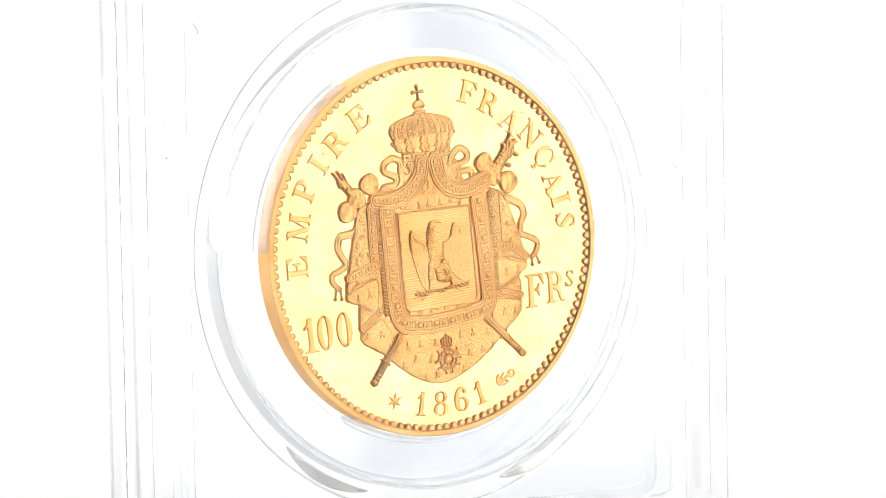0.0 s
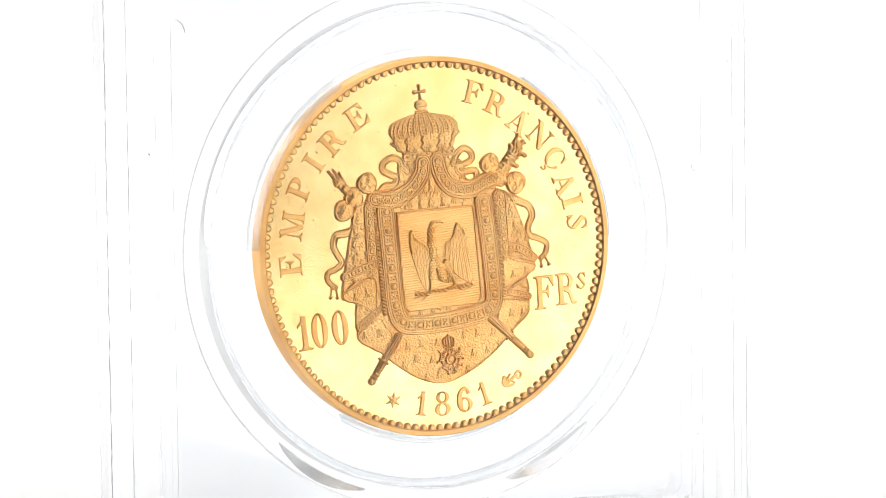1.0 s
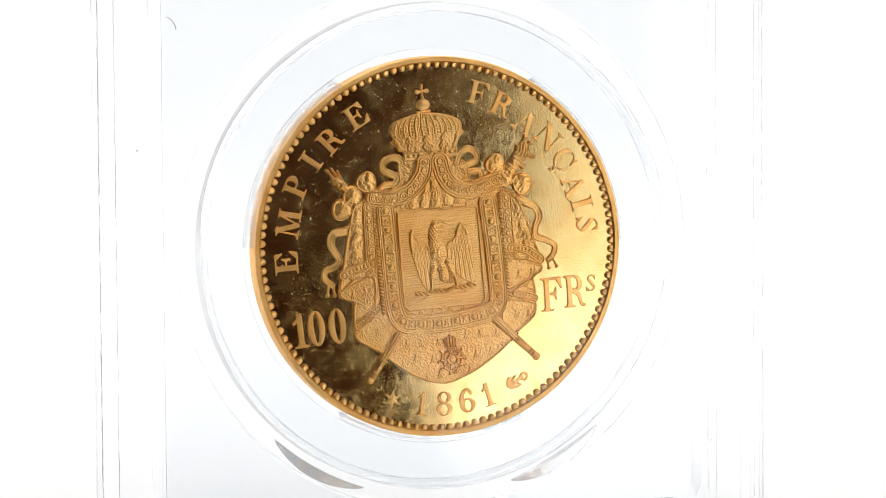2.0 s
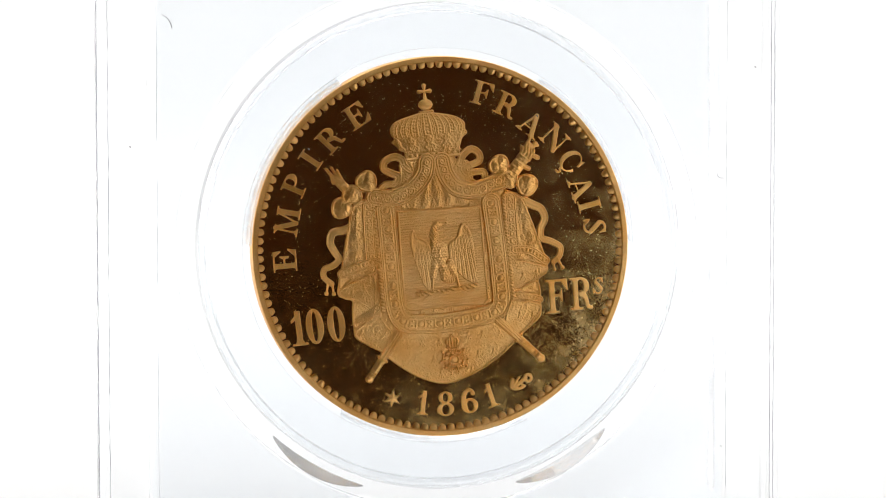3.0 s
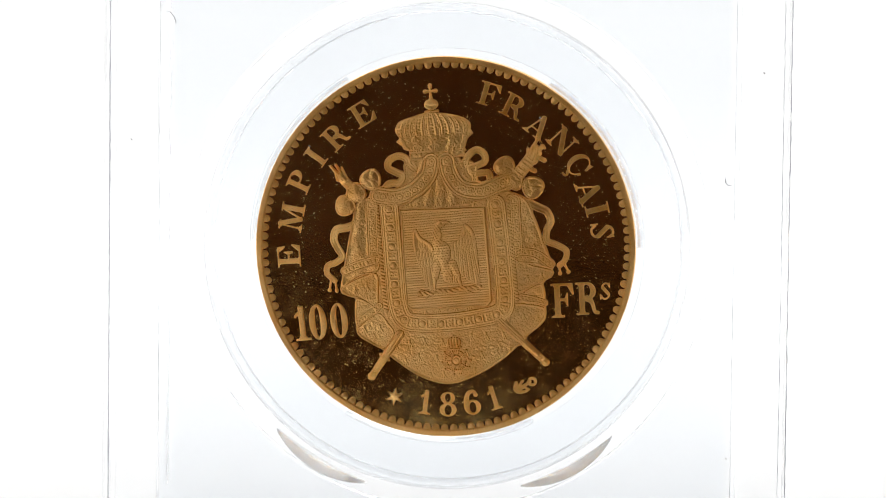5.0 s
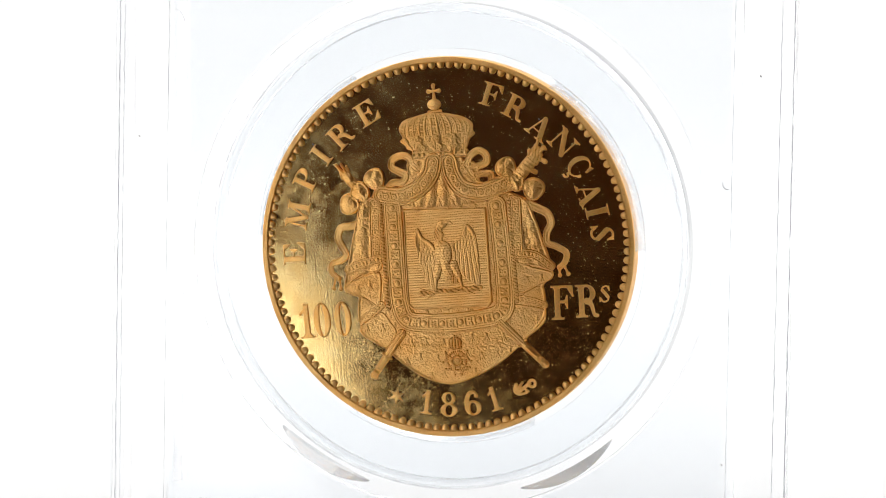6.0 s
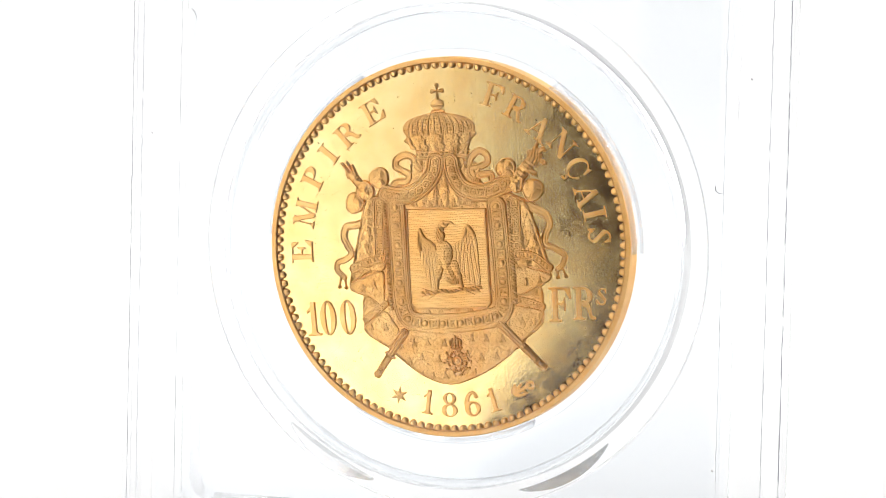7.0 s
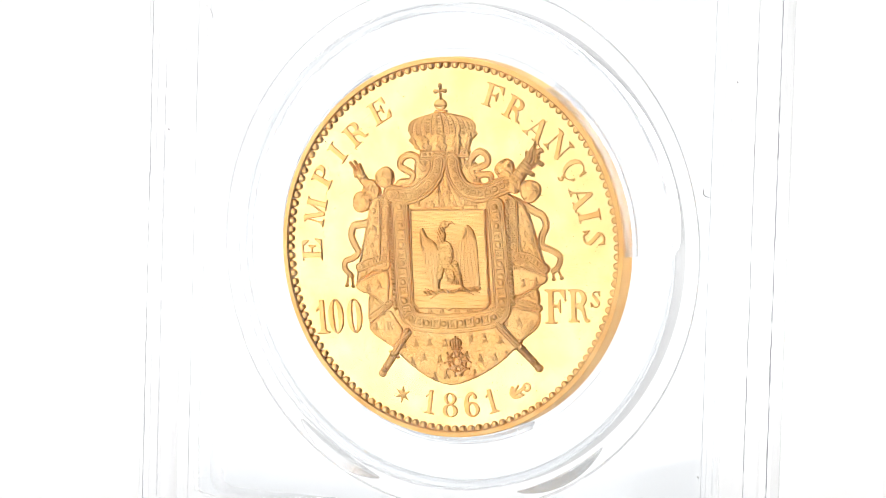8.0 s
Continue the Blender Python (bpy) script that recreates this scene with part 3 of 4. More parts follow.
def along(X, Z, pts, n=6):
    """Length along a smooth line and the signed distance across it."""
    line = spline(pts, n)
    best, U, V, run = np.full(X.shape, 1e9), np.zeros(X.shape), np.zeros(X.shape), 0.0
    for a, b in zip(line, line[1:]):
        dx, dz = b[0] - a[0], b[1] - a[1]
        long_ = math.hypot(dx, dz) + 1e-9
        t = np.clip(((X - a[0]) * dx + (Z - a[1]) * dz) / long_ ** 2, 0, 1)
        d = np.hypot(X - a[0] - t * dx, Z - a[1] - t * dz)
        near = d < best
        best = np.where(near, d, best)
        U = np.where(near, run + t * long_, U)
        V = np.where(near, np.sign(dx * (Z - a[1]) - dz * (X - a[0])) * d, V)
        run += long_
    return U, V


def scrolls(u, v, pitch, r):
    """A row of curled ringlets with an eye in each and a leaf between them."""
    c = ((u / pitch + 0.5) % 1 - 0.5) * pitch
    e = ((u / pitch) % 1 - 0.5) * pitch
    rho = np.hypot(c, v)
    curl = ridge(rho - r * (0.82 + 0.18 * np.sin(np.arctan2(v, c))), 0.075)
    leaf = ridge(np.hypot(e * 1.6, np.abs(v) - r * 0.75) - 0.06, 0.09)
    return np.clip(curl + ridge(rho, 0.13) + 0.8 * leaf, 0, 1)


def crown(parent):
    out = [(-2.38, 9.11), (-3.11, 9.62), (-3.55, 10.07), (-3.29, 10.37), (-3.59, 11.12), (-3.12, 11.88), (-1.79, 12.27), (-0.37, 12.49), (1.02, 12.30), (2.62, 11.84), (3.39, 11.23), (3.40, 10.60), (3.55, 10.23), (3.05, 9.79), (2.71, 9.03), (2.39, 8.63)]
    apex, low = (-0.24, 12.64), (-0.01, 8.66)

    def top(X, Z, d):
        t = np.clip((Z - low[1]) / (apex[1] - low[1]), 0, 1)
        wide = np.where(t > 0.55, 0.3 + 3.3 * np.sqrt(np.clip(1 - ((t - 0.55) / 0.45) ** 2, 0.0, 1)), 2.5 + 1.1 * np.sqrt(np.clip(t / 0.55, 0, 1)))
        s = np.clip((X - (low[0] + (apex[0] - low[0]) * t)) / wide, -1, 1)
        phi = np.arcsin(s) * 9 / math.pi
        cell = (phi + 0.5) % 1 - 0.5
        hoops = ridge(np.abs(cell) - 0.24, 0.10)
        pearls = ridge(np.hypot(cell / 0.13, (((Z + 0.35 * s * s) / 0.3) % 1 - 0.5) / 0.34), 1.0)
        gap = ridge(np.abs(cell) - 0.43, 0.05)
        arches = 0.055 * hoops + 0.05 * pearls + 0.025 * gap
        # leaves standing on the band, under the arches
        lift = (Z - low[1]) / 1.75
        tip = ((phi / 1.5 + 0.5) % 1 - 0.5)
        leaf = ridge(np.abs(tip) - 0.34 * np.sqrt(np.clip(1 - lift, 0, 1)) * (0.75 + 0.25 * np.cos(lift * 16)), 0.09)
        vein = ridge(tip, 0.05) + ridge(np.abs(tip) - 0.17 * (1 - lift), 0.06)
        leaves = 0.07 * np.clip(leaf + 0.8 * vein, 0, 1)
        return 0.10 + 0.13 * np.sqrt(np.clip(1 - s * s, 0, 1)) + np.where(lift < 1, leaves, arches) + 0.035 * grain(X, Z, 0.14, 3) - 0.02

    relief("crown", parent, around(out, 0.3), lambda X, Z: shape(X, Z, out), top, "ribbed and jewelled closed crown", bevel=0.14, cell=0.034)
    l, r = (-2.18, 8.68), (2.39, 8.63)
    ang = math.atan2(r[1] - l[1], r[0] - l[0])
    def band(X, Z):
        return rect(X, Z, l[0] - 0.28, r[0] + 0.28, l[1] - 0.52, l[1] + 0.46, 0.1)
    def jewels(X, Z, d):
        u = (X - l[0]) * math.cos(ang) + (Z - l[1]) * math.sin(ang)
        v = -(X - l[0]) * math.sin(ang) + (Z - l[1]) * math.cos(ang)
        cellx = (u / 0.5) % 1 - 0.5
        flat = np.where(np.floor(u / 0.5) % 2 == 0, 0.42, 0.28)
        gem = np.clip(1 - (cellx / flat) ** 2 - (v / 0.17) ** 2, 0, 1)
        rope = ridge(v - 0.34, 0.10) * (0.75 + 0.25 * np.cos(u * 42))
        return 0.15 + 0.08 * np.sqrt(gem) + 0.09 * rope + 0.08 * ridge(v + 0.36, 0.13)
    relief("crown_band", parent, around([l, r], 0.9), band, jewels, "band of the crown set with pearls", bevel=0.12, cell=0.034)
    o = (-0.05, 13.2)
    relief("orb", parent, around([o], 1.0), lambda X, Z: union(oval(X, Z, o, 0.66, 0.52), rect(X, Z, o[0] - 0.7, o[0] + 0.7, o[1] - 0.78, o[1] - 0.5, 0.12)),
           lambda X, Z, d: 0.10 + 0.14 * np.sqrt(np.clip(-d / 0.5, 0, 1)) + 0.05 * ridge(Z - o[1] + 0.08, 0.1) - 0.05 * (np.abs(Z - o[1] + 0.5) < 0.06), bevel=0.1, cell=0.032)
    relief("cross", parent, around([(-0.01, 14.92), (-0.05, 13.67)], 0.7), lambda X, Z: union(seg(X, Z, (-0.02, 14.95), (-0.02, 14.43), 0.21, 0.08), seg(X, Z, (-0.02, 13.7), (-0.02, 14.43), 0.19, 0.08), seg(X, Z, (-0.52, 14.43), (0.0, 14.43), 0.21, 0.08),
           seg(X, Z, (0.48, 14.43), (0.0, 14.43), 0.21, 0.08)), lambda X, Z, d: 0.10 + 0.10 * np.clip(-d / 0.15, 0, 1), bevel=0.09, cell=0.03)


# ---- the mantle ----
def tails(X, Z, seed=0.0, step=1.5):
    """Ermine tails: a dot with three strokes fanning down from it, on a loose staggered grid."""
    row = np.floor(Z / step + seed)
    shift = 0.5 * (row % 2) + seed
    col = np.floor(X / (step * 0.95) + shift)
    jx = (LATTICE[row.astype(int) % 64, col.astype(int) % 64] - 0.5) * 0.35
    jz = (LATTICE[col.astype(int) % 64, (row.astype(int) + 9) % 64] - 0.5) * 0.35
    u = ((X / (step * 0.95) + shift) % 1 - 0.5) * step * 0.95 - jx
    v = ((Z / step + seed) % 1 - 0.5) * step - jz
    fall = np.clip(0.24 - v, 0, 0.7)
    strokes = np.maximum(ridge(u, 0.06), ridge(np.abs(u) - 0.42 * fall, 0.055)) * (v < 0.26) * (fall < 0.56)
    return np.maximum(strokes, ridge(np.hypot(u, v - 0.28), 0.12))


def fur(X, Z, seed):
    """The punched ground between the tails."""
    return 0.014 * grain(X, Z, 0.30, seed) + 0.022 * grain(X, Z, 0.15, seed + 1) + 0.03 * grain(X + 0.4 * Z, Z, 0.11, seed + 2)


def ermine(seed):
    return lambda X, Z, d: 0.02 + 0.06 * tails(X, Z, seed) + fur(X, Z, seed) + 0.045 * ridge(d + 0.11, 0.09)


def embroidery(angle, seed):
    """Velvet with long folds along the angle and scattered stars."""
    c, s = math.cos(radians(angle)), math.sin(radians(angle))
    def top(X, Z, d):
        u, v = c * X + s * Z, -s * X + c * Z
        folds = 0.035 * np.cos(v * 4.6 + 1.2 * grain(X, Z, 1.6, seed))
        row = np.floor(u / 0.8)
        p, q = ((v / 0.8 + 0.5 * (row % 2)) % 1 - 0.5) * 0.8, (u / 0.8 % 1 - 0.5) * 0.8
        bees = np.maximum(ridge(p, 0.09) * (np.abs(q) < 0.24), ridge(np.abs(q) - 0.8 * np.abs(p) + 0.05, 0.08) * (np.abs(p) < 0.2))
        return 0.05 + folds + 0.05 * bees + 0.04 * grain(X, Z, 0.16, seed) + 0.05 * ridge(d + 0.11, 0.09)
    return top


def border(name, parent, pts, half, base, pitch=0.66):
    """A woven border along a line: two raised hems with curled ringlets between."""
    def top(X, Z, d):
        u, v = along(X, Z, pts)
        hems = np.maximum(ridge(np.abs(v) - half + 0.08, 0.075), 0.7 * ridge(np.abs(v) - half + 0.26, 0.06))
        return 0.02 + 0.07 * hems + 0.06 * scrolls(u, v, pitch, min(half - 0.36, 0.28)) * (np.abs(v) < half - 0.28) + 0.02 * grain(X, Z, 0.12, half)
    relief(name, parent, around(pts, half + 0.3), lambda X, Z: path(X, Z, pts, half), top, base=base, bevel=0.1, cell=0.034)


def mantle(parent):
    cape = [(-2.55, 8.27), (-3.23, 6.71), (-4.49, 5.63), (-6.50, 5.45), (-7.78, 3.11), (-8.92, 0.17), (-9.98, -2.52), (-9.92, -3.53), (-8.76, -4.06), (-8.95, -6.94), (-8.35, -7.79), (-6.68, -9.01), (-5.53, -10.18), (-3.33, -11.87), (-0.79, -12.74), (1.90, -12.10), (4.11, -11.00), (5.81, -9.79), (6.90, -8.84),
            (8.47, -7.72), (8.80, -6.54), (8.76, -4.17), (9.78, -3.37), (9.31, -0.65), (8.46, 1.96), (8.21, 3.66), (5.67, 4.95), (3.66, 5.88), (3.26, 7.70)]
    relief("mantle", parent, around(cape, 0.3), lambda X, Z: poly(X, Z, spline(cape, 3, True)), ermine(0.3), "ermine-lined mantle behind the shield", base=0.05, bevel=0.12, cell=0.036)
    for name, pts, top, base in (
            ("mantle_cloth", [(-8.43, 2.91), (-7.68, 4.87), (-6.02, 4.79), (-6.05, 1.21), (-6.32, -1.62), (-8.19, -1.97), (-9.87, -2.74), (-9.25, -0.02)], embroidery(83, 1), 0.14),
            ("mantle_lining", [(-9.95, -2.95), (-8.33, -2.17), (-6.52, -1.88), (-6.56, -4.04), (-6.90, -5.45), (-8.48, -4.12), (-9.52, -3.71)], ermine(0.7), 0.11),
            ("mantle_hem", [(-8.71, -4.11), (-7.60, -4.42), (-6.78, -5.35), (-7.40, -5.75), (-8.85, -6.65)], embroidery(35, 3), 0.12),
            ("mantle_lining", [(-8.80, -6.81), (-6.79, -5.56), (-5.91, -6.49), (-5.40, -7.67), (-6.57, -8.89), (-7.94, -8.16), (-8.73, -7.55)], ermine(1.2), 0.10),
            ("mantle_cloth", [(6.11, 4.17), (7.70, 3.89), (8.59, 1.83), (9.30, -0.95), (9.80, -2.83), (8.06, -2.34), (6.20, -1.74), (6.01, 1.17)], embroidery(99, 2), 0.14),
            ("mantle_lining", [(6.20, -1.84), (8.05, -2.44), (9.73, -3.03), (9.45, -3.69), (8.62, -4.02), (6.73, -4.77), (6.13, -4.28)], ermine(1.9), 0.11),
            ("mantle_hem", [(6.73, -4.88), (8.61, -4.17), (8.72, -5.94), (7.69, -5.90), (6.56, -5.59)], embroidery(-20, 4), 0.12),
            ("mantle_lining", [(5.73, -5.87), (7.22, -5.93), (8.68, -6.40), (8.44, -7.38), (6.79, -8.82), (5.94, -9.31), (5.16, -8.14)], ermine(2.4), 0.10)):
        relief(name, parent, around(pts, 0.3), lambda X, Z, pts=pts: shape(X, Z, pts), top, base=base, bevel=0.12, cell=0.036)
    # woven borders down the open edges, along the hems and on the turned-up corners
    border("mantle_border", parent, [(-6.41, 4.53), (-6.52, 2.84), (-6.61, 1.03), (-6.67, -0.59)], 0.56, 0.22)
    border("mantle_border", parent, [(-9.43, -1.42), (-8.22, -1.01), (-6.38, -0.62)], 0.46, 0.23, 0.72)
    border("mantle_border", parent, [(-8.62, -6.17), (-7.69, -5.64), (-6.59, -4.93)], 0.36, 0.17)
    border("mantle_border", parent, [(6.82, 3.72), (6.74, 2.03), (6.68, 0.34), (6.60, -1.11)], 0.56, 0.22)
    border("mantle_border", parent, [(6.89, -1.07), (8.27, -1.36), (9.57, -2.43)], 0.44, 0.23, 0.72)
    border("mantle_border", parent, [(6.59, -5.27), (7.58, -5.52), (8.65, -5.97)], 0.36, 0.17)
    for pts in ([(-0.55, 7.94), (-0.93, 6.76), (-2.22, 5.53), (-3.96, 4.97), (-5.68, 5.26)], [(0.87, 7.87), (1.11, 6.54), (1.97, 5.29), (3.70, 4.79), (5.43, 5.23), (6.42, 5.55)]):
        def swag_top(X, Z, d, pts=pts):
            u, v = along(X, Z, pts)
            hems = np.maximum(ridge(np.abs(v) - 0.74, 0.08), ridge(np.abs(v) - 0.5, 0.07))
            return 0.05 + 0.06 * hems + 0.06 * scrolls(u, v, 0.78, 0.3) * (np.abs(v) < 0.48) + 0.06 * np.clip(1 - np.abs(v) / 0.9, 0, 1) + 0.02 * grain(X, Z, 0.12, 5)
        relief("swag", parent, around(pts, 1.2), lambda X, Z, pts=pts: path(X, Z, pts, 0.86, 0.86), swag_top, "draped swag with a border of curled ringlets", base=0.19, bevel=0.14, cell=0.034)
    tent = [(-2.10, 8.15), (2.12, 8.13), (1.45, 6.18), (2.66, 4.45), (3.01, 3.71), (-3.12, 3.91), (-2.31, 5.34), (-1.45, 6.65)]
    relief("canopy", parent, around(tent, 0.3), lambda X, Z: shape(X, Z, tent),
           lambda X, Z, d: 0.03 * np.cos((X - 0.1) / (1.0 + 0.16 * (8.2 - Z)) * 9.0) + 0.06 * tails(X, Z, 0.2, 1.25) + fur(X, Z, 6), "gathered folds under the crown", base=0.13, bevel=0.14, cell=0.036)


def knots(parent):
    for c, r in (((-6.28, 6.8), 1.0), ((-8.86, 4.62), 0.98), ((6.2, 6.85), 1.0), ((8.6, 4.76), 1.05), ((-7.76, 5.69), 0.95), ((7.01, 5.47), 0.85)):
        def puff(X, Z, d, c=c, r=r):
            a, q = np.arctan2(Z - c[1], X - c[0]), np.hypot(X - c[0], Z - c[1]) / r
            creases = ridge(np.sin(1.5 * a + 1.1 * q + c[0]), 0.22) * np.clip(q * 1.5 - 0.3, 0, 1)
            return 0.19 * np.sqrt(np.clip(-d / r, 0, 1)) - 0.05 * creases + 0.06 * grain(X, Z, 0.42, r) + 0.03 * grain(X, Z, 0.15, r) + 0.05 * ridge(d + 0.1, 0.08)
        relief("knot", parent, around([c], r + 0.4), lambda X, Z, c=c, r=r: disc(X, Z, c, r) + 0.05 * np.cos(3 * np.arctan2(Z - c[1], X - c[0]) + c[0]), puff, "puffed knot of gathered cloth", base=0.15, bevel=0.14, cell=0.036)


def ribbons(parent):
    strokes = (
        ([(-2.16, 7.37), (-2.65, 7.87), (-2.84, 8.45), (-3.53, 8.76), (-4.38, 8.44), (-4.55, 7.76), (-3.93, 7.31), (-3.31, 6.91), (-3.65, 6.30), (-4.54, 6.29), (-4.98, 5.95)], 0.34, 0.34),
        ([(2.53, 7.38), (2.93, 8.19), (3.72, 8.66), (4.39, 8.21), (4.39, 7.53), (3.62, 7.21), (2.85, 7.05), (3.10, 6.46), (3.97, 6.52), (4.66, 6.43), (4.74, 5.91)], 0.34, 0.32),
        ([(-7.81, 2.85), (-8.89, 2.58), (-9.89, 2.47), (-10.24, 1.61), (-9.96, 0.79), (-9.62, -0.03), (-10.25, -0.55), (-11.01, -0.79), (-11.14, -1.51), (-10.52, -2.21)], 0.40, 0.26),
        ([(8.13, 3.35), (8.97, 2.85), (9.66, 2.42), (9.94, 1.50), (9.49, 0.60), (9.45, -0.29), (10.30, -0.74), (11.13, -1.35), (10.95, -2.17), (10.38, -2.64)], 0.40, 0.26))
    for pts, w0, w1 in strokes:
        def top(X, Z, d, pts=pts):
            u, v = along(X, Z, pts)
            return 0.11 + 0.05 * ridge(d + 0.08, 0.07) + 0.05 * np.cos(u * 2.1 + 1.0) * np.clip(v / 0.3, -1, 1) + 0.02 * ridge(v, 0.06) + 0.02 * grain(X, Z, 0.3, 3)
        relief("ribbon", parent, around(pts, 0.6), lambda X, Z, pts=pts, w0=w0, w1=w1: path(X, Z, pts, w0, w1), top, "curling ribbon", bevel=0.10, cell=0.034)
    for a, b in (((-10.81, -1.97), (-11.08, -3.05)), ((-10.47, -2.16), (-10.41, -3.16)), ((10.34, -2.53), (10.36, -3.38)), ((10.77, -2.37), (11.15, -3.30))):
        relief("tassel", parent, around([a, b], 0.4), lambda X, Z, a=a, b=b: union(seg(X, Z, a, b, 0.13, 0.09), disc(X, Z, b, 0.2)), lambda X, Z, d: 0.10 + 0.1 * np.clip(-d / 0.15, 0, 1), bevel=0.09, cell=0.034)


def sceptres(parent):
    for a, b in (((-4.93, -7.68), (-7.94, -11.39)), ((4.58, -7.39), (8.26, -11.46))):
        u = Vector((b[0] - a[0], b[1] - a[1])).normalized()
        n = Vector((-u.y, u.x))
        long_ = math.hypot(b[0] - a[0], b[1] - a[1])
        k1 = Vector(a) + u * 2.6

        def turned_shaft(X, Z, d, a=a, u=u, n=n, long_=long_):
            s = (X - a[0]) * u.x + (Z - a[1]) * u.y
            v = (X - a[0]) * n.x + (Z - a[1]) * n.y
            rings = ridge(s - 0.55 * long_, 0.14) + ridge(s - 0.84 * long_, 0.1) + ridge(s - 0.92 * long_, 0.1) - 0.9 * ridge(s - 0.88 * long_, 0.06)
            return 0.12 + 0.17 * np.sqrt(np.clip(-d / 0.32, 0, 1)) + 0.06 * rings + 0.025 * np.cos(v * 30) * (s < 0.5 * long_) + 0.04 * grain(X, Z, 0.16, 2)
        relief("sceptre_shaft", parent, around([a, b], 0.7), lambda X, Z, a=a, b=b, k1=k1, n=n: union(seg(X, Z, a, b, 0.42, 0.30), seg(X, Z, k1 - n * 0.46, k1 + n * 0.46, 0.12), disc(X, Z, b, 0.37)),
               turned_shaft, "tapering sceptre shaft with turned rings and a knob", base=0.06, bevel=0.11, cell=0.034)
    palm = [((-8.01, 6.05), (-9.00, 7.27), 0.46, 0.42), ((-9.17, 7.38), (-9.87, 8.37), 0.19, 0.13), ((-8.91, 7.58), (-9.39, 8.45), 0.16, 0.12), ((-9.31, 7.07), (-9.45, 7.61), 0.2, 0.16), ((-8.48, 7.03), (-8.87, 8.16), 0.17, 0.11)]
    relief("sceptre_head", parent, around([p[0] for p in palm] + [p[1] for p in palm], 0.5), lambda X, Z: union(*[seg(X, Z, *p) for p in palm]),
           lambda X, Z, d: 0.10 + 0.18 * np.sqrt(np.clip(-d / 0.3, 0, 1)) + 0.06 * ridge((X + 8.0) * 0.6 - (Z - 6.1) * 0.8 + 0.9, 0.1) + 0.04 * grain(X, Z, 0.2, 4), "open palm on the sceptre of justice", bevel=0.11, cell=0.034)
    bird = [((7.03, 5.68), (8.65, 7.40), 0.62, 0.58), ((8.65, 7.40), (9.23, 8.35), 0.5, 0.3), ((8.63, 7.97), (9.33, 8.96), 0.24, 0.13), ((9.20, 7.94), (9.86, 8.42), 0.22, 0.2), ((9.34, 7.47), (9.88, 7.13), 0.2, 0.22), ((9.34, 9.07), (9.41, 9.27), 0.13, 0.1), ((8.51, 7.82), (8.48, 8.29), 0.2, 0.16), ((9.81, 8.42), (10.02, 8.25), 0.24, 0.12), ((8.97, 7.13), (9.53, 7.82), 0.3, 0.2), ((7.81, 6.88), (8.91, 6.25), 0.22, 0.22)]
    def bird_top(X, Z, d):
        s = (X - 7.03) * 0.69 + (Z - 5.68) * 0.73
        v = -(X - 7.03) * 0.73 + (Z - 5.68) * 0.69
        rings = ridge(s - 1.6, 0.1) + ridge(s - 1.95, 0.1) + ridge(s - 2.3, 0.08) + 0.6 * ridge((s / 0.42) % 1 - 0.5, 0.2) * (s < 1.5)
        plumes = ridge((v * 3.2 + 0.8 * np.sin(s * 3)) % 1 - 0.5, 0.28) * (s > 2.4)
        return 0.10 + 0.16 * np.sqrt(np.clip(-d / 0.4, 0, 1)) + 0.06 * rings + 0.05 * plumes + 0.05 * grain(X, Z, 0.2, 8)
    relief("sceptre_head", parent, around([p[0] for p in bird] + [p[1] for p in bird], 0.8), lambda X, Z: union(*[seg(X, Z, *p) for p in bird]), bird_top, "sceptre topped by a small eagle", base=0.05, bevel=0.11, cell=0.034)


def collar(parent):
    line = [(-4.83, 3.99), (-4.86, 1.16), (-4.92, -2.00), (-4.90, -4.89), (-4.31, -6.45), (-2.63, -6.9), (0.06, -7.03), (2.64, -6.88), (4.28, -6.60), (5.04, -5.80), (5.16, -3.46), (5.15, -0.35), (5.03, 3.50)]
    half = 0.92

    def top(X, Z, d):
        u, v = along(X, Z, line, 8)
        pitch = 1.75
        c, e = ((u / pitch + 0.5) % 1 - 0.5) * pitch, ((u / pitch) % 1 - 0.5) * pitch
        rho = np.hypot(c, v)
        pearl = np.sqrt(np.clip(1 - (rho / 0.29) ** 2, 0, 1))
        setting = ridge(rho - 0.40, 0.07)
        # between the pearls: a scrolled link, square in outline, with a bar across
        box = np.maximum(np.abs(e) - 0.06, np.abs(v))
        link = np.maximum(ridge(box - 0.40, 0.08), ridge(np.hypot(e, np.abs(v) - 0.2) - 0.15, 0.08))
        hem = np.maximum(ridge(np.abs(v) - 0.84, 0.07), 0.8 * ridge(np.abs(v) - 0.64, 0.06))
        return 0.05 + 0.14 * pearl + 0.05 * setting + 0.07 * link + 0.07 * hem + 0.035 * grain(X, Z, 0.15, 9)

    relief("order_collar", parent, around(line, 1.2), lambda X, Z: path(X, Z, line, half, half, 8), top, "collar of pearls and links round the shield", crisp=-0.2, base=0.2, bevel=0.12, cell=0.034)
    for a, b in (((-5.93, 4.36), (-6.0, -5.31)), ((6.22, 4.02), (6.16, -5.41))):
        def rope(X, Z, d, a=a):
            return 0.08 * np.sqrt(np.clip(-d / 0.2, 0, 1)) + 0.03 * np.cos(Z * 20 + (X - a[0]) * 9)
        relief("lining_fold", parent, around([a, b], 0.6), lambda X, Z, a=a, b=b: seg(X, Z, a, b, 0.2, 0.24), rope, "corded edge of the mantle", base=0.23, bevel=0.1, cell=0.034)


